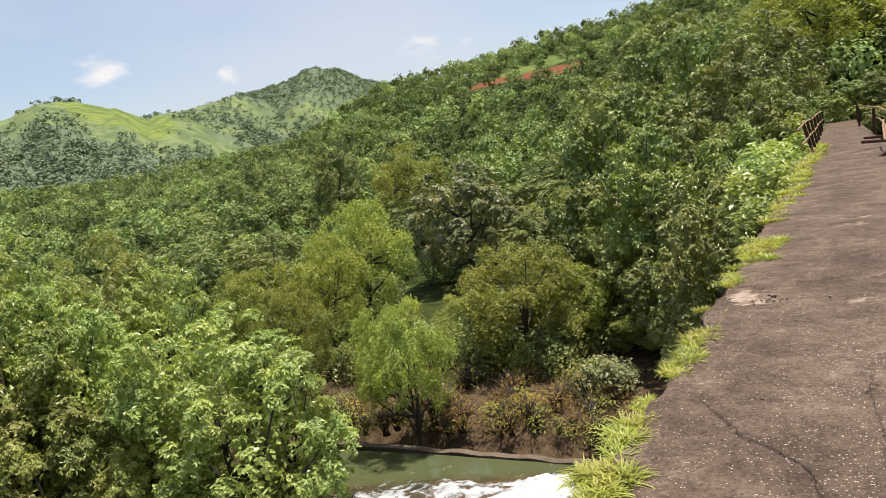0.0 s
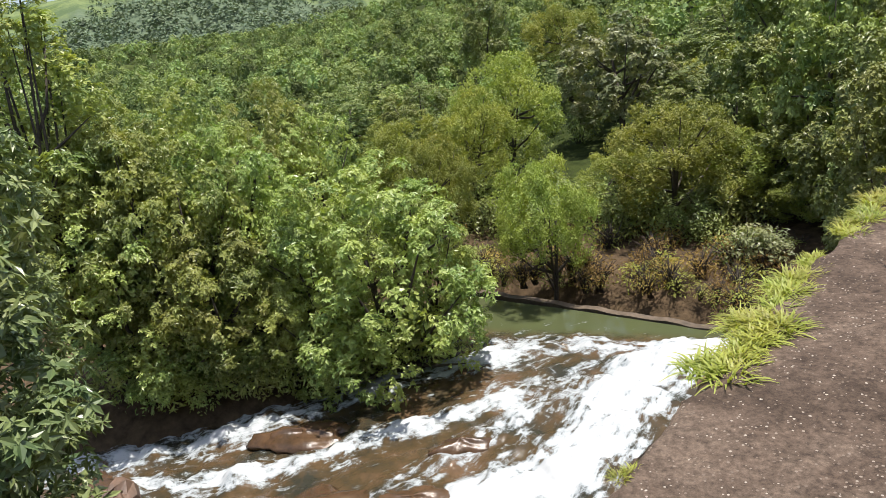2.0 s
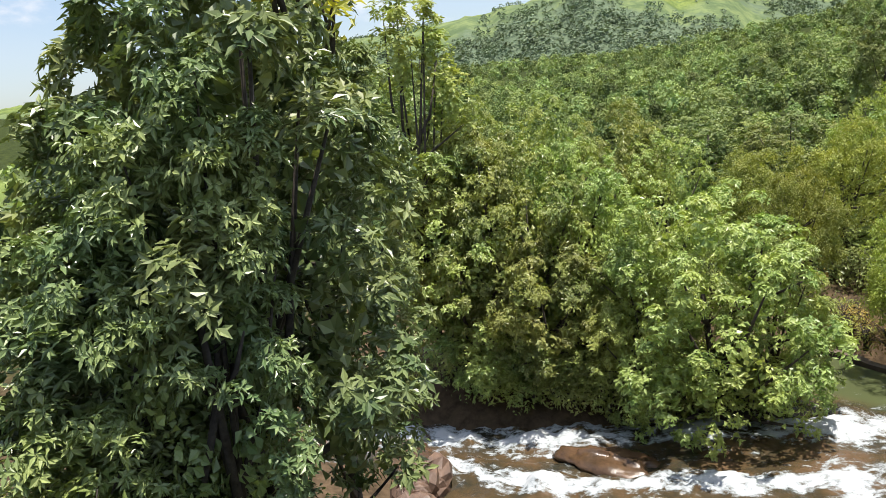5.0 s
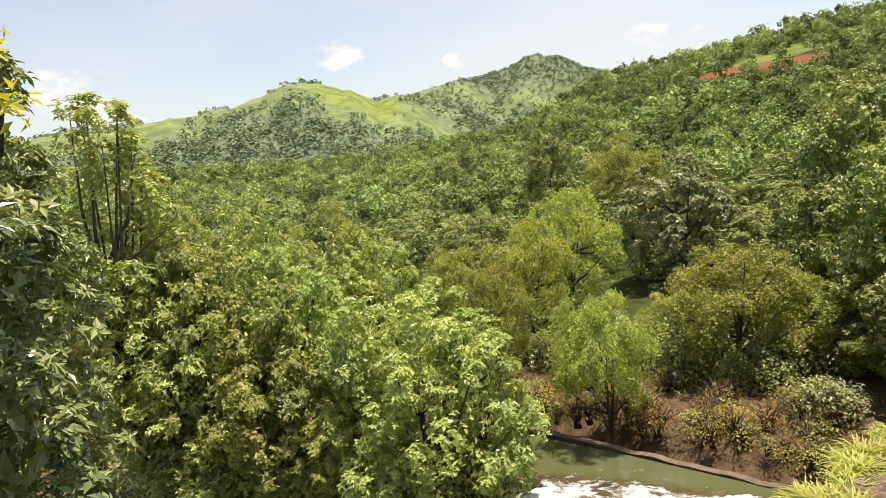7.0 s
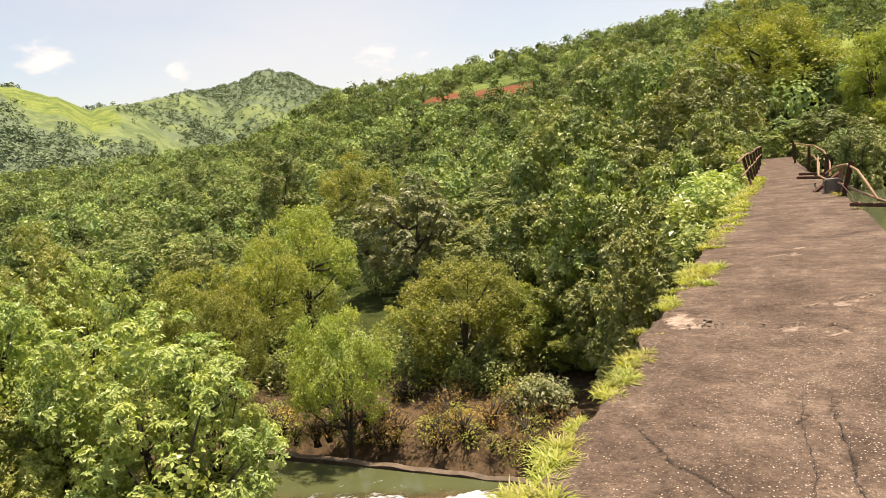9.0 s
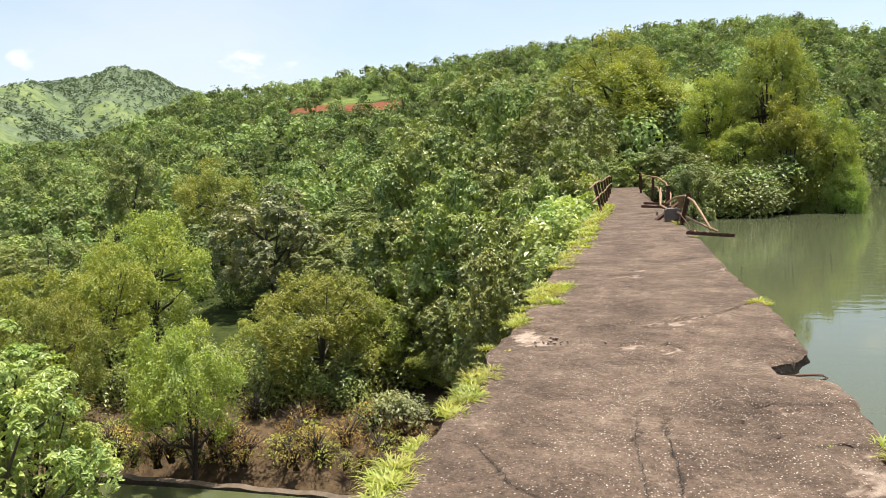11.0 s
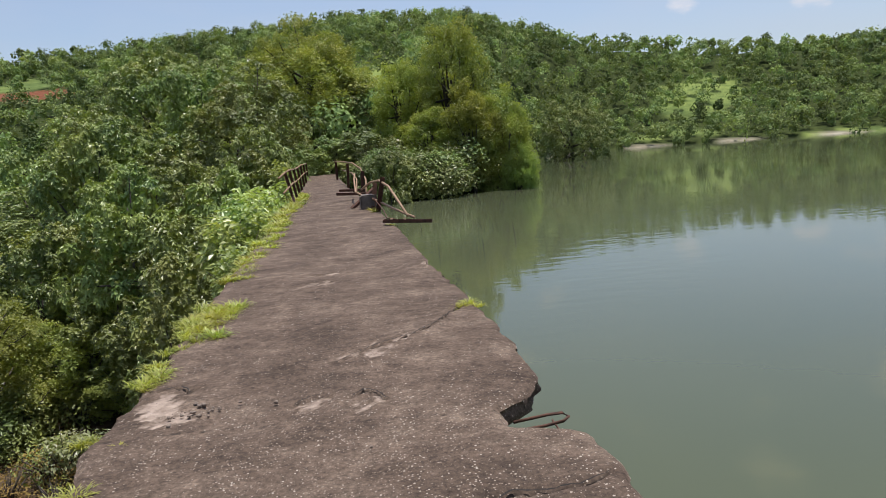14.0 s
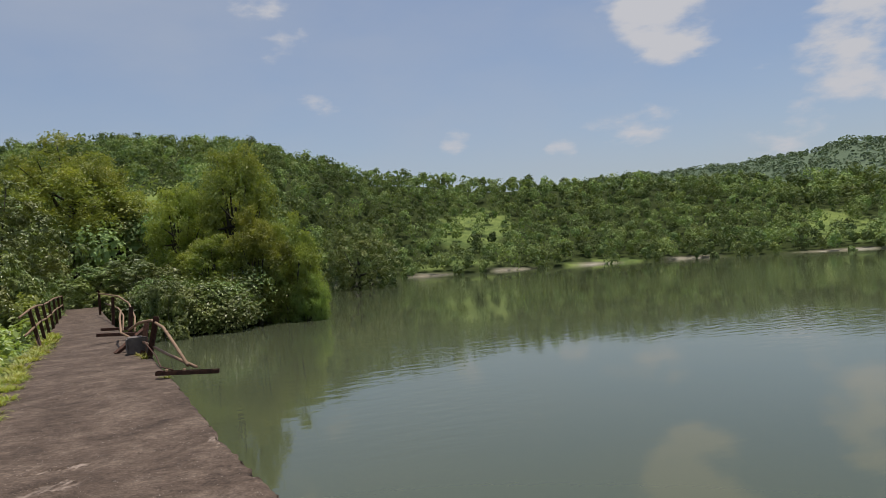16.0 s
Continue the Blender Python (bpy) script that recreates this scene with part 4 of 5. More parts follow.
# ---- trees ----
OLIVE_TREES = [
    (-15.6, 22.4, -3.4, 2.1),
    (-13.4, 30.5, -3.0, 3.0),
    (-9.7, 33.0, -4.6, 2.6),
    (-13.2, 36.0, -4.3, 3.0),
    (-26.3, 35.7, -0.1, 3.3),
    (-25.9, 31.0, -1.9, 2.6),
    (-27.5, 26.9, -2.1, 2.8),
    (-23.7, 25.0, -3.3, 2.0),
    (-7.5, 31.5, -6.6, 1.9),
    (-17.0, 32.1, -5.3, 2.2),
    (-18.1, 54.4, -2.3, 3.6),
    (-34.8, 57.6, 3.1, 4.0),
    (0.1, 77.7, 12.8, 6.9),
    (-5.3, 82.5, 12.1, 4.7),
    (0.5, 80.5, 15.3, 5.7),
]
GREY_TREES = [
    (-24.1, 46.6, 1.6, 4.7),
]
GREEN_TREES = [
    (-45.9, 59.9, 5.1, 3.0),
    (-18.6, 48.0, -2.7, 3.8),
    (-7.6, 33.7, -6.9, 2.1),
    (-11.3, 62.6, 10.8, 5.7),
    (-5.0, 57.4, 8.0, 5.6),
    (-5.1, 41.3, 1.5, 3.8),
    (-13.9, 60.0, 5.4, 5.5),
    (-1.6, 37.6, 2.4, 2.2),
    (-19.8, 60.3, 0.1, 5.7),
    (-6.8, 39.0, -4.2, 2.6),
    (-11.3, 44.1, -3.4, 3.4),
    (-39.4, 42.0, -2.0, 3.7),
    (-47.7, 42.2, -1.2, 4.6),
    (-4.7, 58.2, 8.8, 4.1),
    (-11.3, 65.3, 11.7, 4.7),
    (-11.1, 46.9, 5.5, 3.7),
    (-6.3, 47.9, 4.5, 4.5),
    (-7.2, 39.6, 2.1, 3.1),
    (-2.3, 34.3, 2.0, 2.1),
    (4.3, 50.4, 2.8, 2.7),
]
LAKESIDE_GREEN_TREES = [
    (6.5, 50.3, 0.7, 2.3),
    (-0.6, 40.5, 1.9, 1.6),
    (4.7, 80.5, 9.1, 5.0),
    (35.0, 94.7, 7.9, 4.7),
    (7.7, 47.1, 1.0, 2.6),
    (5.3, 44.4, 1.5, 1.7),
    (2.0, 50.5, 2.6, 2.3),
    (-2.2, 52.4, 3.7, 2.4),
    (-5.0, 30.0, -1.5, 2.6),
    (-3.6, 25.0, -3.0, 2.0),
    (-8.0, 33.0, -3.5, 2.8),
    (-3.4, 29.5, -0.3, 2.0),
    (-2.6, 41.0, 1.2, 2.0),
    (-10.0, 37.0, -4.0, 2.8),
    (-4.4, 35.0, 0.8, 2.4),
    (-6.8, 44.0, 2.5, 3.0),
    (-2.9, 23.6, -1.2, 2.2),
    (-3.3, 27.0, -0.1, 2.6),
    (-2.9, 31.8, 1.4, 2.7),
    (-2.2, 37.1, 3.2, 2.6),
    (-2.8, 44.9, 6.8, 3.6),
    (-6.5, 50.5, 8.1, 3.5),
    (-11.2, 43.4, 5.0, 3.3),
    (-7.2, 34.1, 1.8, 2.9),
    (-12.2, 36.7, -0.6, 3.0),
]
NEAR_TREES = [
    (-17.3, 14.4, -1.9, 3.3),
    (-16.6, 16.0, -3.3, 1.8),
    (-26.7, 17.2, 1.6, 2.8),
    (-25.8, 13.1, 1.5, 2.4),
    (-23.9, 17.7, -0.1, 2.2),
    (-22.6, 12.5, 0.2, 2.2),
    (-22.7, 10.0, -0.1, 2.5),
    (-24.4, 9.3, 1.2, 2.2),
    (-26.7, 8.9, 2.2, 2.6),
    (-19.3, 12.8, -2.7, 1.8),
    (-22.1, 10.4, -2.8, 2.5),
    (-24.2, 8.6, -1.5, 2.8),
    (-25.2, 7.8, 0.0, 2.8),
    (-23.7, 9.1, -5.1, 2.2),
    (-21.0, 11.4, -5.6, 1.9),
    (-19.2, 12.9, -4.8, 1.8),
]
TALL_TREES = [
    (-25.2, 7.5, 7.2, 2.2),
]
DEEP_TREES = [
    (-10.3, -1.4, 5.1, 2.6),
    (-8.7, -2.1, 3.2, 1.5),
    (-13.2, 0.4, 4.7, 2.1),
    (-9.9, -3.1, 2.1, 1.9),
    (-11.4, -2.6, 0.1, 2.0),
    (-10.9, -3.9, 1.6, 2.3),
]
WILLOW_TREES = [
    (11.1, 53.3, 10.9, 2.6),
    (14.0, 49.6, 5.2, 2.2),
    (7.7, 55.8, 8.4, 2.3),
    (11.7, 49.6, 5.7, 2.3),
    (14.6, 48.2, 1.6, 1.3),
    (8.8, 50.9, 4.4, 2.0),
]


GREEN_PROTO = [make_tree("tree", 10 + k, LEAF_GREEN, 8.0, 3.2, 150, 72, 0.44, 0.23, 0.5, 0.4, 0.3, "dense green broadleaf tree on the valley slope") for k in range(3)]
GREEN_BIG = [make_tree("tree", 14 + k, LEAF_GREEN, 14.0, 5.2, 270, 72, 0.6, 0.27, 0.5, 0.4, 0.8, "tall dense green broadleaf tree beside the dam", limbs=16, lobed=0.3) for k in range(3)]
OLIVE_PROTO = [make_tree("tree", 20 + k, LEAF_OLIVE, 8.0, 3.2, 175, 90, 0.46, 0.16, 0.5, 0.15, 1.4, "yellowish olive-green feathery tree on the valley floor", limbs=14, rosette=False, lobed=0.3) for k in range(3)]
WILLOW_PROTO = [make_tree("tree", 70 + k, LEAF_WILLOW, 10.0, 2.6, 190, 84, 0.48, 0.24, 0.32, 0.1, 0.5, "yellow-green willow-like tree leaning over the lake shore", limbs=20, rosette=False, lobed=0.28) for k in range(2)]
GREY_PROTO = [make_tree("tree", 30, LEAF_GREY, 8.0, 3.2, 130, 72, 0.42, 0.24, 0.5, 0.3, 0.7, "grey-green tree with pale leaves and a thin crown", limbs=16, lobed=0.28)]
NEAR_PROTO = [make_tree("tree", 40 + k, LEAF_NEAR, 9.0, 3.0, 200, 90, 0.44, 0.17, 0.44, 0.5, 0.1, "leafy bright green tree beside the rapids", limbs=14) for k in range(3)]
DEEP_PROTO = [make_tree("tree", 50 + k, LEAF_DEEP, 13.0, 2.3, 190, 105, 0.52, 0.2, 0.4, 0.2, 2.6, "tall leafy green tree with glossy leaf sprays close to the dam", limbs=14, spray=7, lobed=0.32, flat=0.55, girth=0.016) for k in range(2)]
TALL_PROTO = [make_tree("tree", 60, LEAF_NEAR, 13.0, 1.5, 130, 66, 0.34, 0.15, 0.48, 0.3, 1.5, "slender open tree rising above the thicket", limbs=20, lobed=0.26, girth=0.009)]


def plant(protos, rows, proto_h, proto_r, seed, sink=0.3):
    """Copies of the models at each place, so that the top and the spread come out right."""
    rng = np.random.default_rng(seed)
    for k, (x, y, top, spread) in enumerate(rows):
        g = min(float(ground_height(x, y)), top - 2.5) - sink
        sz, sr = (top - g) / proto_h, spread / proto_r
        tree = copy_thing(protos[k % len(protos)], Matrix.Translation((x, y, g)) @ Matrix.Rotation(rng.random() * 6.28, 4, "Z"))
        sc = min(sz, 1.3 * sr)
        for ob in tree.children:
            if ob.name.startswith("crown"):
                ob.matrix_basis = Matrix.Translation((0, 0, (sz - sc) * proto_h)) @ Matrix.Diagonal((sr, sr, sc, 1))
            else:
                ob.matrix_basis = Matrix.Diagonal((sr, sr, sz, 1))


ALL_GREEN = GREEN_TREES + LAKESIDE_GREEN_TREES
plant(GREEN_PROTO, [r for r in ALL_GREEN if r[3] < 3.6], 8.2, 3.2, 1)
plant(GREEN_BIG, [r for r in ALL_GREEN if r[3] >= 3.6], 14.2, 5.2, 7)
plant(OLIVE_PROTO, OLIVE_TREES, 8.2, 3.1, 2)
plant(WILLOW_PROTO, WILLOW_TREES, 10.2, 2.6, 8)
plant(GREY_PROTO, GREY_TREES, 8.3, 3.4, 3)
plant(NEAR_PROTO, NEAR_TREES, 9.2, 2.8, 4)
plant(TALL_PROTO, TALL_TREES, 13.2, 1.5, 5)
plant(DEEP_PROTO, DEEP_TREES, 12.6, 2.4, 6)
for proto in WILLOW_PROTO + GREEN_BIG + GREEN_PROTO + OLIVE_PROTO + GREY_PROTO + NEAR_PROTO + DEEP_PROTO + TALL_PROTO:
    for ob in (*proto.children, proto):
        bpy.data.objects.remove(ob)


# ---- woods on the hills ----
def woods(seed, count, az0, az1, near, far, quads, leaf, height, mat, label, margin=3.0, open_bias=0.0):
    """Many trees as one mass: each a mound of clumps of leaves, thinned where the hill is open."""
    rng = np.random.default_rng(seed)
    az = np.radians(rng.uniform(az0, az1, count))
    d = np.sqrt(rng.uniform(near ** 2, far ** 2, count))
    x, y = HOME[0] + d * np.sin(az), HOME[1] + d * np.cos(az)
    deg = np.degrees(az)
    foot, crest = np.interp(deg, AZ, FOOT), np.interp(deg, AZ, CREST)
    gap = np.sin(x * 0.045 + 0.7) * np.sin(y * 0.05 + 2.1) + 0.5 * np.sin(x * 0.11 - y * 0.09)
    keep = (d > foot + margin) & (d < crest + 12) & (gap + rng.normal(size=count) * 0.25 < 0.95 - open_bias)
    for bx, by, br in CLEARINGS:
        keep &= np.hypot(x - bx, y - by) > br
    for bx, by, br in RED_SOIL:
        keep &= (np.hypot(x - bx, y - by) > br * 1.0) & (np.hypot(x - bx * 0.93, y - by * 0.93) > br * 0.9)
    x, y, d = x[keep], y[keep], d[keep]
    n = len(x)
    H = height * (0.5 + 0.95 * rng.random(n) ** 1.3)
    R = H * (0.36 + 0.16 * rng.random(n))
    # crowns crowd each other but do not grow through one another
    free = np.zeros(n, bool)
    for i in np.argsort(-H + rng.normal(size=n) * height * 0.3):
        free[i] = not np.any(np.hypot(x[free] - x[i], y[free] - y[i]) < 0.86 * (R[free] + R[i]))
    x, y, d, H, R = x[free], y[free], d[free], H[free], R[free]
    n = len(x)
    z = ground_height(x, y)
    tone = rng.random(n)
    lobes = 8
    ld = unit(rng.normal(size=(n * lobes, 3)) + np.array([0, 0, 0.45])).reshape(n, lobes, 3)
    lr = (0.38 + 0.2 * rng.random((n, lobes)))
    vs, fs, tones, k = [], [], [], 0
    # outer leaves, then larger filler leaves added inside to keep crowns opaque
    for count_each, reach, size, shape in ((quads, 1.0, leaf, 0.8), (quads // 5, 0.62, leaf * 2.1, 0.9)):
        m = n * count_each
        tree = np.repeat(np.arange(n), count_each)
        pick = rng.integers(0, lobes, m)
        q = unit(rng.normal(size=(m, 3)) * 0.8 + ld[tree, pick] * 0.5 + np.array([0, 0, 0.3]))
        scale = np.stack([R[tree], R[tree], H[tree] * 0.46], -1)
        p = (ld[tree, pick] * 0.55 + q * (lr[tree, pick] * reach * (0.85 + 0.3 * rng.random(m)))[:, None]) * scale
        base = p + np.stack([x[tree], y[tree], (z + H * 0.45)[tree]], -1)
        face = unit(q + np.array([0, 0, 0.1]) + rng.normal(size=(m, 3)) * 0.3)
        along = unit(np.cross(face, rng.normal(size=(m, 3))))
        L = size * (0.65 + 0.7 * rng.random(m))
        v, f = leaves_of(base - along * L[:, None] * 0.5, along, face, L, L * shape)
        vs.append(v); fs.append(f + k); k += len(v)
        tones.append(np.repeat(tone[tree], 4))
    me = mesh_of("woodland", np.concatenate(vs), np.concatenate(fs), mat)
    me.attributes.new("tone", "FLOAT", "POINT").data.foreach_set("value", np.concatenate(tones).astype(np.float32))
    return tagged(new("woodland", me), label, "trees", kind="stuff")


woods(101, 1400, -82, 12, 60, 110, 330, 0.34, 4.8, LEAF_FAR_HAZED, "dense green woodland on the near slopes", 12)
woods(102, 7000, -95, 14, 100, 235, 190, 0.4, 4.6, LEAF_FAR_HAZED, "dense green woodland covering the hill")
woods(103, 6500, 8, 75, 55, 235, 190, 0.38, 4.4, LEAF_FAR_HAZED, "green woodland above the lake shore", -2.0)
woods(104, 6500, -95, 20, 230, 425, 80, 0.68, 5.2, LEAF_FAR_HAZED, "woodland on the far ridge and valley")
woods(105, 2600, 12, 80, 230, 300, 90, 0.6, 4.8, LEAF_FAR_HAZED, "woodland on the ridge beyond the lake")
woods(106, 200, -180, -88, 36, 120, 100, 0.8, 7.0, LEAF_FAR_HAZED, "green woodland on the bank behind", 4)


def far_trees(seed, count, az0, az1, near, far, size):
    """Single trees dotted over the far grassy hills."""
    rng = np.random.default_rng(seed)
    az, d = np.radians(rng.uniform(az0, az1, count)), rng.uniform(near, far, count)
    x, y = HOME[0] + d * np.sin(az), HOME[1] + d * np.cos(az)
    keep = wooded_share(x, y) + 0.25 * np.sin(x * 0.05 + y * 0.043) * np.sin(x * 0.021 + 1) > 0.15 + 0.75 * rng.random(count)
    x, y = x[keep], y[keep]
    n, k = len(x), 11
    z = ground_height(x, y)
    r = size * (0.6 + 0.8 * rng.random(n))
    q = unit(rng.normal(size=(n * k, 3)) + np.array([0, 0, 0.4]))
    p = np.stack([np.repeat(x, k), np.repeat(y, k), np.repeat(z + r * 0.7, k)], -1) + q * np.repeat(r, k)[:, None] * 0.8
    # leaves turned upward so the far trees read lighter and hazier
    face = unit(q + np.array([0, 0, 0.8]) + rng.normal(size=q.shape) * 0.3)
    L = np.repeat(r, k) * (0.7 + 0.5 * rng.random(n * k))
    v, f = leaves_of(p, unit(np.cross(face, rng.normal(size=q.shape))), face, L, L * 0.8)
    me = mesh_of("woodland", v, f, LEAF_HILL_HAZED)
    me.attributes.new("tone", "FLOAT", "POINT").data.foreach_set("value", np.repeat(0.25 + 0.5 * rng.random(n), 4 * k).astype(np.float32))
    return tagged(new("woodland", me), "scattered trees on the far green hills", "trees", kind="stuff")


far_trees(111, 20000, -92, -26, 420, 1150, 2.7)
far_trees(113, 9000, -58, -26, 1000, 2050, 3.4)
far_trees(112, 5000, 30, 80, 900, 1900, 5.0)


# ---- shrubs, vines and grass ----
def mound_arrays(rng, x, y, z, r, h, n, leaf, slim=0.5, lie=0.6):
    """Leaves over a low mound."""
    q = unit(rng.normal(size=(n, 3)) * 0.85 + np.array([0, 0, 0.5]))
    p = q * (0.75 + 0.35 * rng.random(n))[:, None] * np.array([r, r, h]) + np.array([x, y, z])
    face = unit(q * lie + np.array([0, 0, 0.5]) + rng.normal(size=(n, 3)) * 0.3)
    along = unit(np.cross(face, rng.normal(size=(n, 3))) + q * 0.3 - np.array([0, 0, 0.2]))
    L = leaf * (0.6 + 0.8 * rng.random(n))
    return leaves_of(p, along, face, L, L * slim)


def make_shrub(seed, mat, r, h, n, leaf, label, slim=0.5, stems=7, twiggy=False):
    rng = np.random.default_rng(seed)
    root = tagged(new("shrub"), label, "shrub")
    vs, fs, k = [], [], 0
    lobes = 7
    for i in range(lobes):
        a, s = rng.random() * 6.28, rng.random() ** 0.5
        v, f = mound_arrays(rng, math.cos(a) * s * r * 0.6, math.sin(a) * s * r * 0.6, h * (0.3 + 0.35 * rng.random()), r * 0.5, h * 0.42, n // lobes, leaf, slim)
        vs.append(v); fs.append(f + k); k += len(v)
    part("foliage", mesh_of("foliage", np.concatenate(vs), np.concatenate(fs), mat), root)
    pieces = []
    for i in range(stems * (4 if twiggy else 1)):
        a, s = rng.random() * 6.28, rng.random()
        tip = (math.cos(a) * s * r * 0.9, math.sin(a) * s * r * 0.9, h * (0.6 + 0.5 * rng.random()))
        mid = (tip[0] * 0.35 + rng.normal() * 0.05, tip[1] * 0.35, tip[2] * 0.55)
        pieces.append(tube([(rng.normal() * 0.05, rng.normal() * 0.05, -0.15), mid, tip], [0.03, 0.022, 0.007], 4))
    for piece in pieces[:5]:
        part("stem", solid("stem", [piece], BARK), root)
    if len(pieces) > 5:
        part("twig", solid("twig", pieces[5:], BARK), root, "tangle of thin dry twigs")
    return root


def spread_copies(protos, rows, seed):
    rng = np.random.default_rng(seed)
    for k, (x, y, z, s) in enumerate(rows):
        copy_thing(protos[k % len(protos)], Matrix.Translation((x, y, z)) @ Matrix.Rotation(rng.random() * 6.28, 4, "Z") @ Matrix.Diagonal((s, s, s * (0.85 + 0.3 * rng.random()), 1)))
    for p in protos:
        for ob in (*p.children, p):
            bpy.data.objects.remove(ob)


bank_rng = np.random.default_rng(77)
BROWN = [make_shrub(200 + k, SHRUB_BROWN if k else LEAF_OLIVE, 0.9, 0.95, 300, 0.13, "dry straggly brown and green shrub behind the weir sill", 0.35, 8, True) for k in range(3)]
spread_copies(BROWN, [(-22 + 0.42 * k + bank_rng.normal() * 0.3, 22.6 + bank_rng.random() * 3.4, -9.95, 0.7 + 0.7 * bank_rng.random()) for k in range(44)] + [(bank_rng.uniform(-27, -7), bank_rng.uniform(26, 33), -9.9, 0.9 + 0.7 * bank_rng.random()) for k in range(40)], 1)
PALE = [make_shrub(210, LEAF_GREY, 1.3, 2.8, 700, 0.2, "pale grey-leaved shrub at the edge of the stream bed", 0.5, 6)]
spread_copies(PALE, [(-8.6, 26.4, -9.9, 0.95), (-7.6, 27.2, -9.9, 0.8), (-22.5, 33.0, -9.9, 1.1), (3.6, 50.5, -0.9, 1.2), (4.7, 51.5, -0.9, 1.1), (-0.9, 53.0, -1.0, 1.0)], 2)
UNDER = [make_shrub(220 + k, LEAF_GREEN, 1.8, 2.2, 1300, 0.17, "low green thicket under the valley trees") for k in range(3)]
rows = []
for k in range(60):
    a, d = math.radians(bank_rng.uniform(-62, -9)), bank_rng.uniform(33, 60)
    x, y = HOME[0] + d * math.sin(a), HOME[1] + d * math.cos(a)
    rows.append((x, y, float(ground_height(x, y)) - 0.2, 0.8 + 0.7 * bank_rng.random()))
for k in range(34):
    rows.append((bank_rng.uniform(-24, -6.5), bank_rng.uniform(27, 36), -10.0, 0.75 + 0.6 * bank_rng.random()))
spread_copies(UNDER, rows, 3)
NEARSHRUB = [make_shrub(230 + k, LEAF_NEAR, 1.5, 2.0, 1500, 0.17, "bright green shrub leaning over the rapids", 0.45) for k in range(2)]
rows = [(-23.5 + 0.62 * k + bank_rng.normal() * 0.3, 8.3 + 0.62 * k + bank_rng.normal() * 0.3, -10.6 + 0.5 * bank_rng.random(), 0.8 + 0.5 * bank_rng.random()) for k in range(13)]
spread_copies(NEARSHRUB, rows, 4)
FRONT = [make_shrub(240 + k, LEAF_GREEN, 1.4, 2.4, 2000, 0.14, "leafy green shrub on the steep bank below the dam", 0.42) for k in range(3)]
rows = []
for k in range(44):
    x, y = bank_rng.uniform(-15.5, -7.5), bank_rng.uniform(-6.5, 0.6)
    rows.append((x, y, float(ground_height(x, y)) - 0.2, 0.8 + 0.6 * bank_rng.random()))
rows += [(-7.8, -4.3, -5.7, 1.3), (-7.5, -3.7, -6.2, 1.3), (-8.5, -3.3, -6.6, 1.3), (-7.9, -2.8, -6.9, 1.3), (-8.7, -2.1, -7.4, 1.3), (-8.5, -1.4, -7.8, 1.3), (-9.6, -0.8, -8.3, 1.3), (-8.6, -4.3, -5.2, 1.3), (-7.0, -4.0, -6.0, 1.3), (-7.7, -2.3, -7.5, 1.3)]
spread_copies(FRONT, rows, 5)
WALLSHRUB = [make_shrub(270 + k, LEAF_NEAR, 1.25, 2.3, 900, 0.2, "bright leafy shrub rooted in the dam wall beside the railing", 0.6) for k in range(2)]
spread_copies(WALLSHRUB, [(-0.75, 17.4, -2.1, 0.75), (-0.85, 19.2, -2.2, 0.9), (-0.9, 21.2, -2.3, 1.0), (-0.95, 23.6, -2.2, 1.0), (-0.95, 26.4, -2.2, 1.1), (-0.9, 30.0, -2.1, 1.2), (-0.8, 34.5, -1.9, 1.2)], 9)
SPRIG = [make_shrub(250, LEAF_YELLOW, 0.45, 0.5, 60, 0.17, "sprig of young yellow leaves", 0.4, 3)]
spread_copies(SPRIG, [(-11.6, 1.3, -7.6, 1.0), (-12.2, 0.6, -8.6, 1.0), *[(DEEP_TREES[k][0] + dx, DEEP_TREES[k][1] + dy, DEEP_TREES[k][2] + dz, 1.5) for k, dx, dy, dz in ((2, 0.9, 0.2, -1.1), (2, 0.3, 0.8, -0.6), (0, 1.2, 0.9, -2.0), (0, 1.0, 0.2, -1.4), (2, 1.3, 0.5, -1.9))]], 6)


def vine_mat():
    """Creepers over the bank and the trees beside the dam."""
    rng = np.random.default_rng(88)
    vs, fs, k = [], [], 0
    for i in range(120):
        y = rng.uniform(33, 50)
        x = -4.5 - rng.random() * (0.2 * y)
        t = fade((x + 13) / 9)
        z = -9.6 + 5.6 * t * fade((y - 26) / 20) + rng.random() * 1.2
        v, f = mound_arrays(rng, x, y, z, 1.2 + rng.random(), 1.1 + 0.9 * rng.random(), 420, 0.22, 0.8, 1.0)
        vs.append(v); fs.append(f + k); k += len(v)
    return tagged(new("creeper", mesh_of("creeper", np.concatenate(vs), np.concatenate(fs), LEAF_VINE)), "green creeper covering the bank below the dam", "vine", kind="stuff")


vine_mat()
SHORE = [make_shrub(260 + k, LEAF_GREEN, 1.7, 2.2, 1500, 0.19, "green bush overhanging the lake shore") for k in range(2)]
rows = []
for k in range(40):
    a, e = math.radians(bank_rng.uniform(1, 14)), bank_rng.uniform(-1.5, 3.0)
    d = float(np.interp(math.degrees(a), AZ, FOOT)) + e
    x, y = HOME[0] + d * math.sin(a), HOME[1] + d * math.cos(a)
    if x > 3.4:
        rows.append((x, y, max(float(ground_height(x, y)), -2.0) - 0.1, 0.8 + 0.6 * bank_rng.random()))
spread_copies(SHORE, rows, 7)


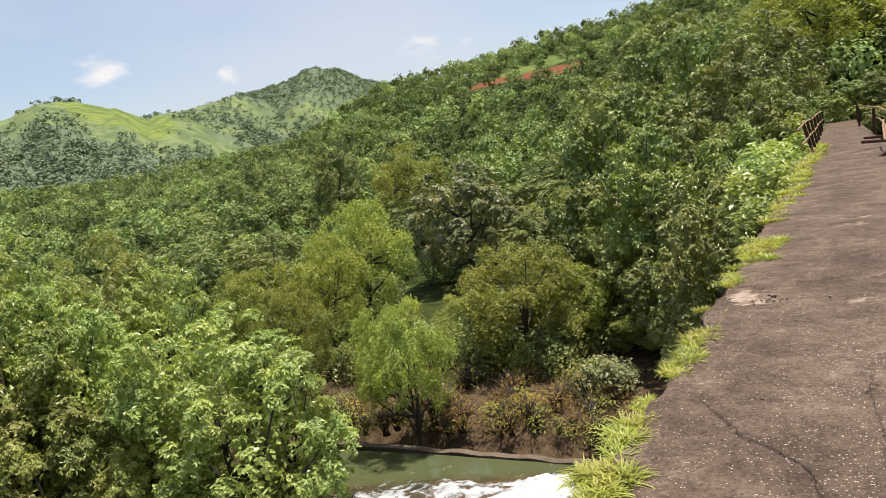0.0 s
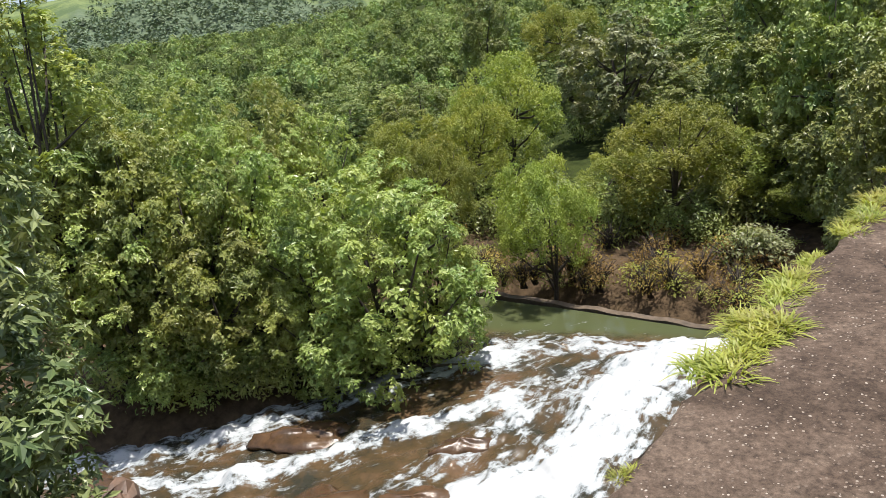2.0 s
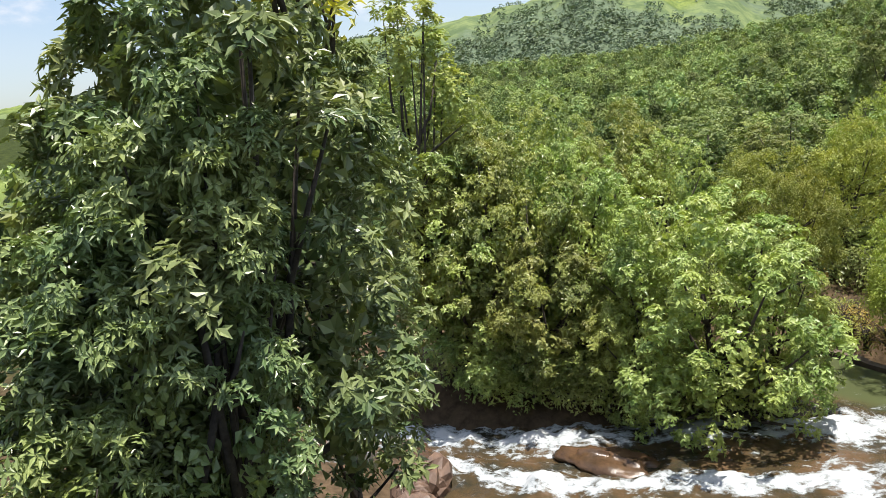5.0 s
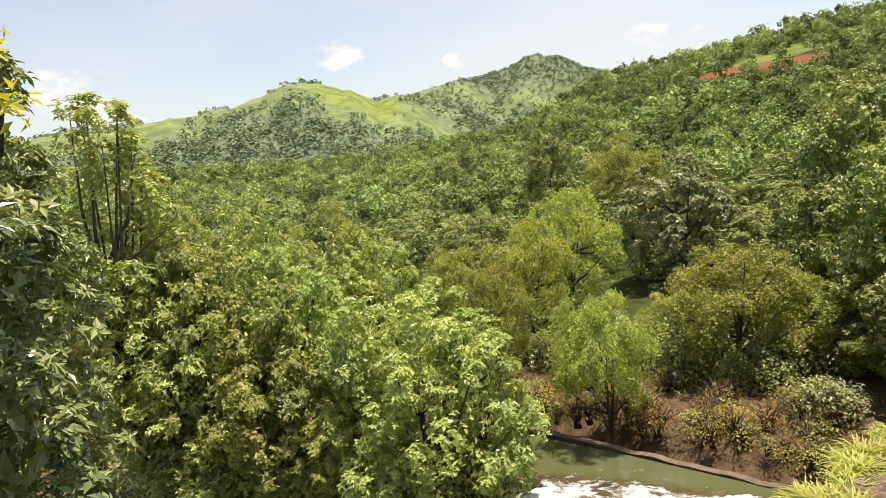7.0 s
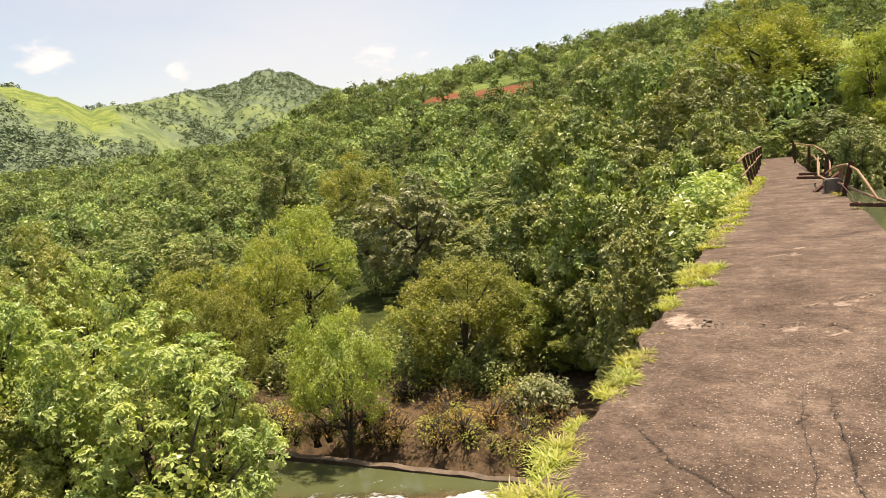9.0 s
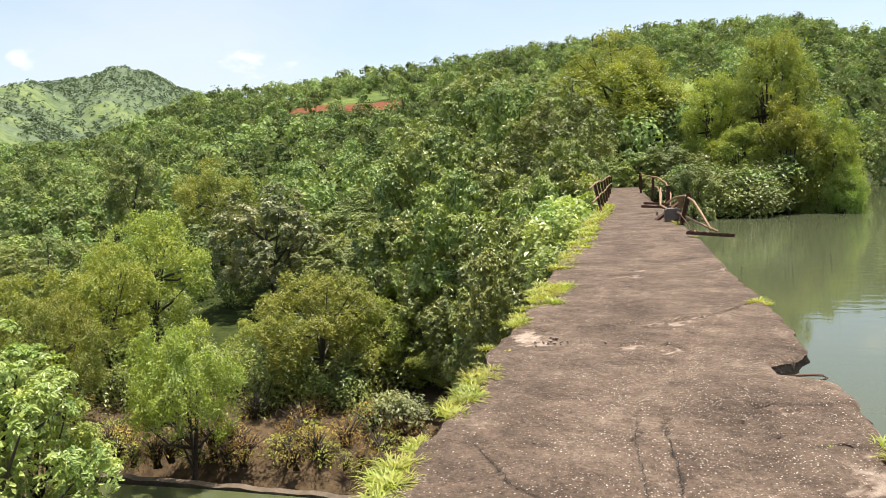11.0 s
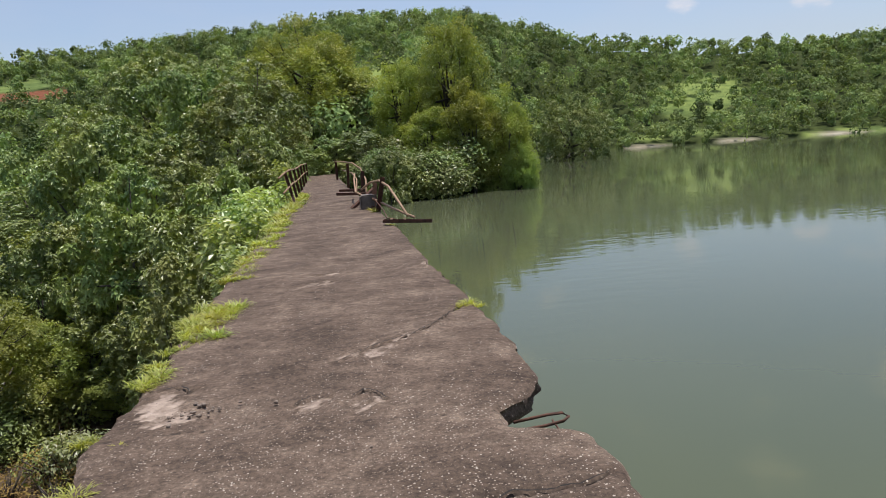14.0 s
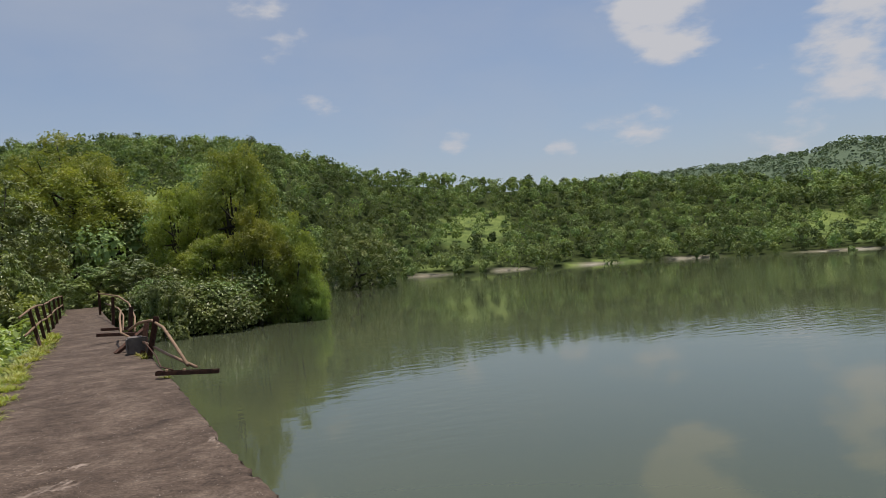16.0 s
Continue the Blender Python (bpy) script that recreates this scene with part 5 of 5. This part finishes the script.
def make_tuft(seed, blades, length, spread, label):
    rng = np.random.default_rng(seed)
    verts, faces = [], []
    for b in range(blades):
        a, s = rng.random() * 6.28, rng.random() ** 0.6 * spread
        x0, y0 = math.cos(a) * s, math.sin(a) * s
        h = a + rng.normal() * 0.6
        L, w, bend = length * (0.5 + 0.7 * rng.random()), 0.005 + 0.005 * rng.random(), 0.5 + 0.9 * rng.random()
        k = len(verts)
        for i in range(5):
            t = i / 4
            out, up = L * (t * 0.35 * bend + 0.45 * bend * t * t), L * (0.85 * t - 0.55 * bend * t * t)
            ww = w * (1 - t) ** 0.6 + 0.0008
            cx, cy = x0 + math.cos(h) * out, y0 + math.sin(h) * out
            verts += [(cx - math.sin(h) * ww, cy + math.cos(h) * ww, up), (cx + math.sin(h) * ww, cy - math.cos(h) * ww, up)]
            if i:
                faces.append((k + 2 * i - 2, k + 2 * i - 1, k + 2 * i + 1, k + 2 * i))
    return tagged(new("grass_tuft", mesh_of("grass_tuft", verts, faces, BLADE)), label, "grass", "tufts on the crest")


TUFTS = [make_tuft(300 + k, 66, 0.18, 0.11, "bright yellow-green grass tuft growing from the crest edge") for k in range(4)]
grass_rng = np.random.default_rng(9)
tuft_rows = []


def tuft_line(y0, y1, count, inside, size):
    for k in range(count):
        y = grass_rng.uniform(y0, y1)
        x = float(np.interp(y, LEFT_Y, LEFT_X)) + grass_rng.uniform(-0.06, inside)
        tuft_rows.append((x, y, size * (0.75 + 0.5 * grass_rng.random())))


tuft_line(0.25, 0.95, 28, 0.13, 0.66)
tuft_line(0.9, 1.5, 14, 0.07, 0.6)
tuft_line(1.4, 2.0, 9, 0.04, 0.5)
tuft_line(2.2, 3.4, 28, 0.07, 0.55)
tuft_line(3.9, 4.1, 3, 0.2, 0.4)
tuft_line(4.9, 5.9, 12, 0.09, 0.55)
tuft_line(6.1, 7.4, 38, 0.36, 0.7)
tuft_line(8.8, 11.0, 36, 0.25, 0.65)
tuft_line(11.0, 16.5, 40, 0.3, 0.9)
tuft_line(16.5, 27, 46, 0.3, 1.4)
tuft_rows += [(0.0, -0.55, 0.3), (0.02, -0.5, 0.25), (2.5, 6.35, 0.5), (2.6, 6.45, 0.6), (2.4, 6.25, 0.35), (2.66, 6.3, 0.4), (2.5, 2.2, 0.5), (2.5, 2.0, 0.55), (2.44, 2.42, 0.35), (2.22, 2.08, 0.3), (0.3, 1.85, 0.3), (0.24, 0.75, 0.35), (0.45, 1.0, 0.25),
              (2.55, 13.7, 0.7), (2.6, 14.3, 0.6), (2.5, 17.0, 0.9), (2.46, 17.6, 0.9)]
for k, (x, y, s) in enumerate(tuft_rows):
    copy_thing(TUFTS[k % 4], Matrix.Translation((x, y, -0.02)) @ Matrix.Rotation(grass_rng.random() * 6.28, 4, "Z") @ Matrix.Diagonal((s, s, s, 1)))
for t in TUFTS:
    bpy.data.objects.remove(t)

# pebbles by the broken patch
peb_rng = np.random.default_rng(12)
for k in range(46):
    s = 0.0035 + 0.011 * peb_rng.random() ** 2
    me = solid("pebble", [lump(peb_rng, (s * 1.2, s, s * 0.8), 1.0, 0.2, 5, 7)], PEBBLE)
    ob = tagged(new("pebble", me), "small loose grey-brown stone lying on the crest", "stone", "loose stones on the crest")
    ob.location = (0.4 + abs(peb_rng.normal()) * 0.28, 4.28 + peb_rng.normal() * 0.1, s * 0.4) if k < 40 else (peb_rng.uniform(0.4, 2.1), peb_rng.uniform(0.4, 3.6), s * 0.4)


# ---- bent railings ----
def bar(name, points, radius, parent, mat, sides=8, label=""):
    return part(name, solid(name, [tube(points, [radius] * len(points), sides)], mat), parent, label)


def angle_post(name, foot, top, width, parent, label=""):
    """A flat steel post of L section between two points."""
    a, b = Vector(foot), Vector(top)
    d = (b - a).normalized()
    s = d.cross(Vector((0, 1, 0))).normalized()
    u = d.cross(s)
    v, f = [], []
    for p in (a, b):
        for i, j in ((0, 0), (1, 0), (1, 0.14), (0.14, 0.14), (0.14, 1), (0, 1)):
            v.append(tuple(p + s * (i - 0.5) * width + u * (j - 0.5) * width))
    f = [(k, (k + 1) % 6, 6 + (k + 1) % 6, 6 + k) for k in range(6)] + [(0, 1, 2, 3), (0, 3, 4, 5), (6, 9, 8, 7), (6, 11, 10, 9)]
    return part(name, solid(name, [(v, f)], RUST, False), parent, label)


def left_railing():
    root = tagged(new("railing"), "rusted steel railing leaning out along the crest edge", "railing")
    ys = [22.4, 24.6, 27.2, 30.2, 33.6, 37.4, 41.5]
    tops = []
    for k, y in enumerate(ys):
        x = float(np.interp(y, LEFT_Y, LEFT_X)) + 0.04
        lean = -0.22 + 0.03 * k
        tops.append((x + lean, y + 0.1, 0.92))
        angle_post("post", (x, y, -0.05), (x + lean, y + 0.1, 0.95), 0.09, root)
    for h in (0.93, 0.5):
        pts = [((1 - h / 0.95) * (t[0] + 0.22 - 0.03 * k) + h / 0.95 * t[0], t[1], h + 0.03 * math.sin(k * 1.9)) for k, t in enumerate(tops)]
        first = (pts[0][0] - 0.12, pts[0][1] - 1.4, h - 0.12)
        bar("rail", [first] + pts, 0.028, root, RUST_PIPE)
    angle_post("brace", (0.5, 21.6, -0.03), (0.15, 24.2, 0.8), 0.08, root, "fallen diagonal brace")
    return root


def right_railing():
    root = tagged(new("railing"), "collapsed railing of bent pipes and rusted posts over the water", "railing")
    angle_post("post", (2.55, 16.9, -0.05), (2.72, 16.8, 0.78), 0.1, root)
    angle_post("post", (2.5, 17.8, -0.05), (2.62, 18.0, 0.62), 0.1, root)
    angle_post("post", (2.5, 22.6, -0.05), (2.58, 22.7, 0.8), 0.11, root)
    angle_post("post", (2.3, 29.0, -0.05), (2.34, 29.0, 0.95), 0.1, root)
    angle_post("post", (2.05, 38.0, -0.05), (2.05, 38.0, 1.0), 0.1, root)
    angle_post("post", (2.12, 44.0, -0.05), (2.12, 44.0, 1.0), 0.1, root)
    bar("rail", [(2.05, 38, 0.95), (2.25, 33, 0.98), (2.5, 28.5, 0.97), (2.68, 26.0, 0.8), (2.74, 24.2, 0.45), (2.66, 23.2, 0.1)], 0.026, root, RUST_PIPE, 8, "bent pale pipe")
    bar("rail", [(2.2, 33, 0.62), (2.45, 28, 0.6), (2.5, 25.6, 0.45), (2.4, 24, 0.1)], 0.024, root, RUST_PIPE, 8, "bent pale pipe")
    bar("rail", [(2.3, 22.0, 0.75), (2.22, 20.8, 0.62), (2.2, 20.0, 0.32), (2.35, 19.0, 0.26), (2.6, 17.4, 0.22), (2.78, 15.6, 0.16), (3.0, 13.6, 0.12)], 0.026, root, RUST_PIPE, 8, "bent pale pipe")
    bar("rail", [(2.35, 19.6, 0.4), (2.5, 18.2, 0.62), (2.66, 17.2, 0.7), (2.78, 16.2, 0.6), (2.84, 15.0, 0.38), (2.9, 13.8, 0.14)], 0.028, root, RUST_PIPE, 8, "bent pale pipe")
    bar("rod", [(2.5, 17.2, 0.3), (2.62, 16.0, 0.1), (2.6, 15.0, 0.02), (2.7, 14.1, 0.06)], 0.012, root, RUST)
    # the flat channel beam that hangs out over the water
    beam = part("beam", solid("beam", [box_piece((-0.46, -0.05, -0.012), (0.46, 0.05, 0.012)), box_piece((-0.46, -0.062, -0.03), (0.46, -0.051, 0.03)), box_piece((-0.46, 0.051, -0.03), (0.46, 0.062, 0.03))], RUST, False), root, "rusted channel beam")
    beam.matrix_basis = pose(2.86, 13.5, 0.07, 0, 3, -14)
    for dx, dz in ((-0.3, 0.012), (-0.05, 0.012)):
        bolt = part("bolt", solid("bolt", [tube([(0, 0, 0), (0, 0, 0.05)], [0.022, 0.02], 8)], RUST_PIPE), beam, "pale bolt head")
        bolt.location = (dx, -0.03, dz)
    b2 = part("beam", solid("beam", [box_piece((-0.5, -0.06, -0.04), (0.5, 0.06, 0.04))], RUST, False), root, "fallen flat beam")
    b2.matrix_basis = pose(2.2, 21.6, 0.18, 0, 4, 8)
    b3 = part("beam", solid("beam", [box_piece((-0.45, -0.05, -0.04), (0.45, 0.05, 0.04))], RUST, False), root, "fallen flat beam")
    b3.matrix_basis = pose(2.3, 24.8, 0.12, 0, 2, -6)
    b4 = part("beam", solid("beam", [box_piece((-0.45, -0.045, -0.035), (0.45, 0.045, 0.035))], RUST, False), root, "leaning flat beam")
    b4.matrix_basis = pose(2.35, 18.8, 0.22, 10, -32, 30)
    return root


left_railing()
right_railing()
blk = bpy.data.meshes.new("concrete_block")
bmb = bmesh.new()
bmesh.ops.create_cube(bmb, size=1.0)
bmesh.ops.scale(bmb, vec=(0.4, 0.45, 0.36), verts=bmb.verts)
bmesh.ops.bevel(bmb, geom=bmb.edges[:], offset=0.03, segments=2, affect="EDGES")
bmesh.ops.subdivide_edges(bmb, edges=bmb.edges[:], cuts=2)
for v in bmb.verts:
    v.co += Vector(noise.noise_vector(v.co * 7)) * 0.018
bmb.to_mesh(blk)
bmb.free()
blk.materials.append(MASONRY)
blk_ob = tagged(new("concrete_block", blk), "mossy broken concrete post block at the crest edge", "concrete block")
blk_ob.location = (2.42, 18.1, 0.16)


# ---- reinforcing bars from the broken edge ----
def rebar(points, radius, label):
    return tagged(new("reinforcing_bar", solid("reinforcing_bar", [tube(points, [radius] * len(points), 7)], RUST)), label, "steel bar", "bars in the broken edge")


rebar([(2.15, 3.62, -0.09), (2.45, 3.66, -0.09), (2.56, 3.68, -0.085), (2.6, 3.72, -0.08), (2.58, 3.77, -0.075), (2.5, 3.78, -0.08), (2.3, 3.76, -0.09)], 0.009, "hooked rusty reinforcing bar in the notch")
rebar([(2.5, 3.7, -0.08), (2.52, 3.58, -0.12), (2.58, 3.46, -0.17), (2.6, 3.38, -0.18)], 0.005, "thin rusty wire hanging in the notch")
rebar([(2.1, 1.36, -0.1), (2.42, 1.38, -0.1), (2.5, 1.38, -0.1), (2.535, 1.36, -0.105), (2.54, 1.32, -0.11), (2.51, 1.29, -0.11), (2.46, 1.29, -0.11)], 0.009, "hooked rusty reinforcing bar over the water")
rebar([(2.2, 1.62, -0.07), (2.44, 1.62, -0.07), (2.47, 1.6, -0.08), (2.47, 1.56, -0.1)], 0.01, "short bent rusty bar end")
rebar([(2.25, 1.82, -0.06), (2.45, 1.84, -0.06), (2.475, 1.82, -0.065), (2.47, 1.79, -0.07)], 0.008, "short bent rusty bar end")
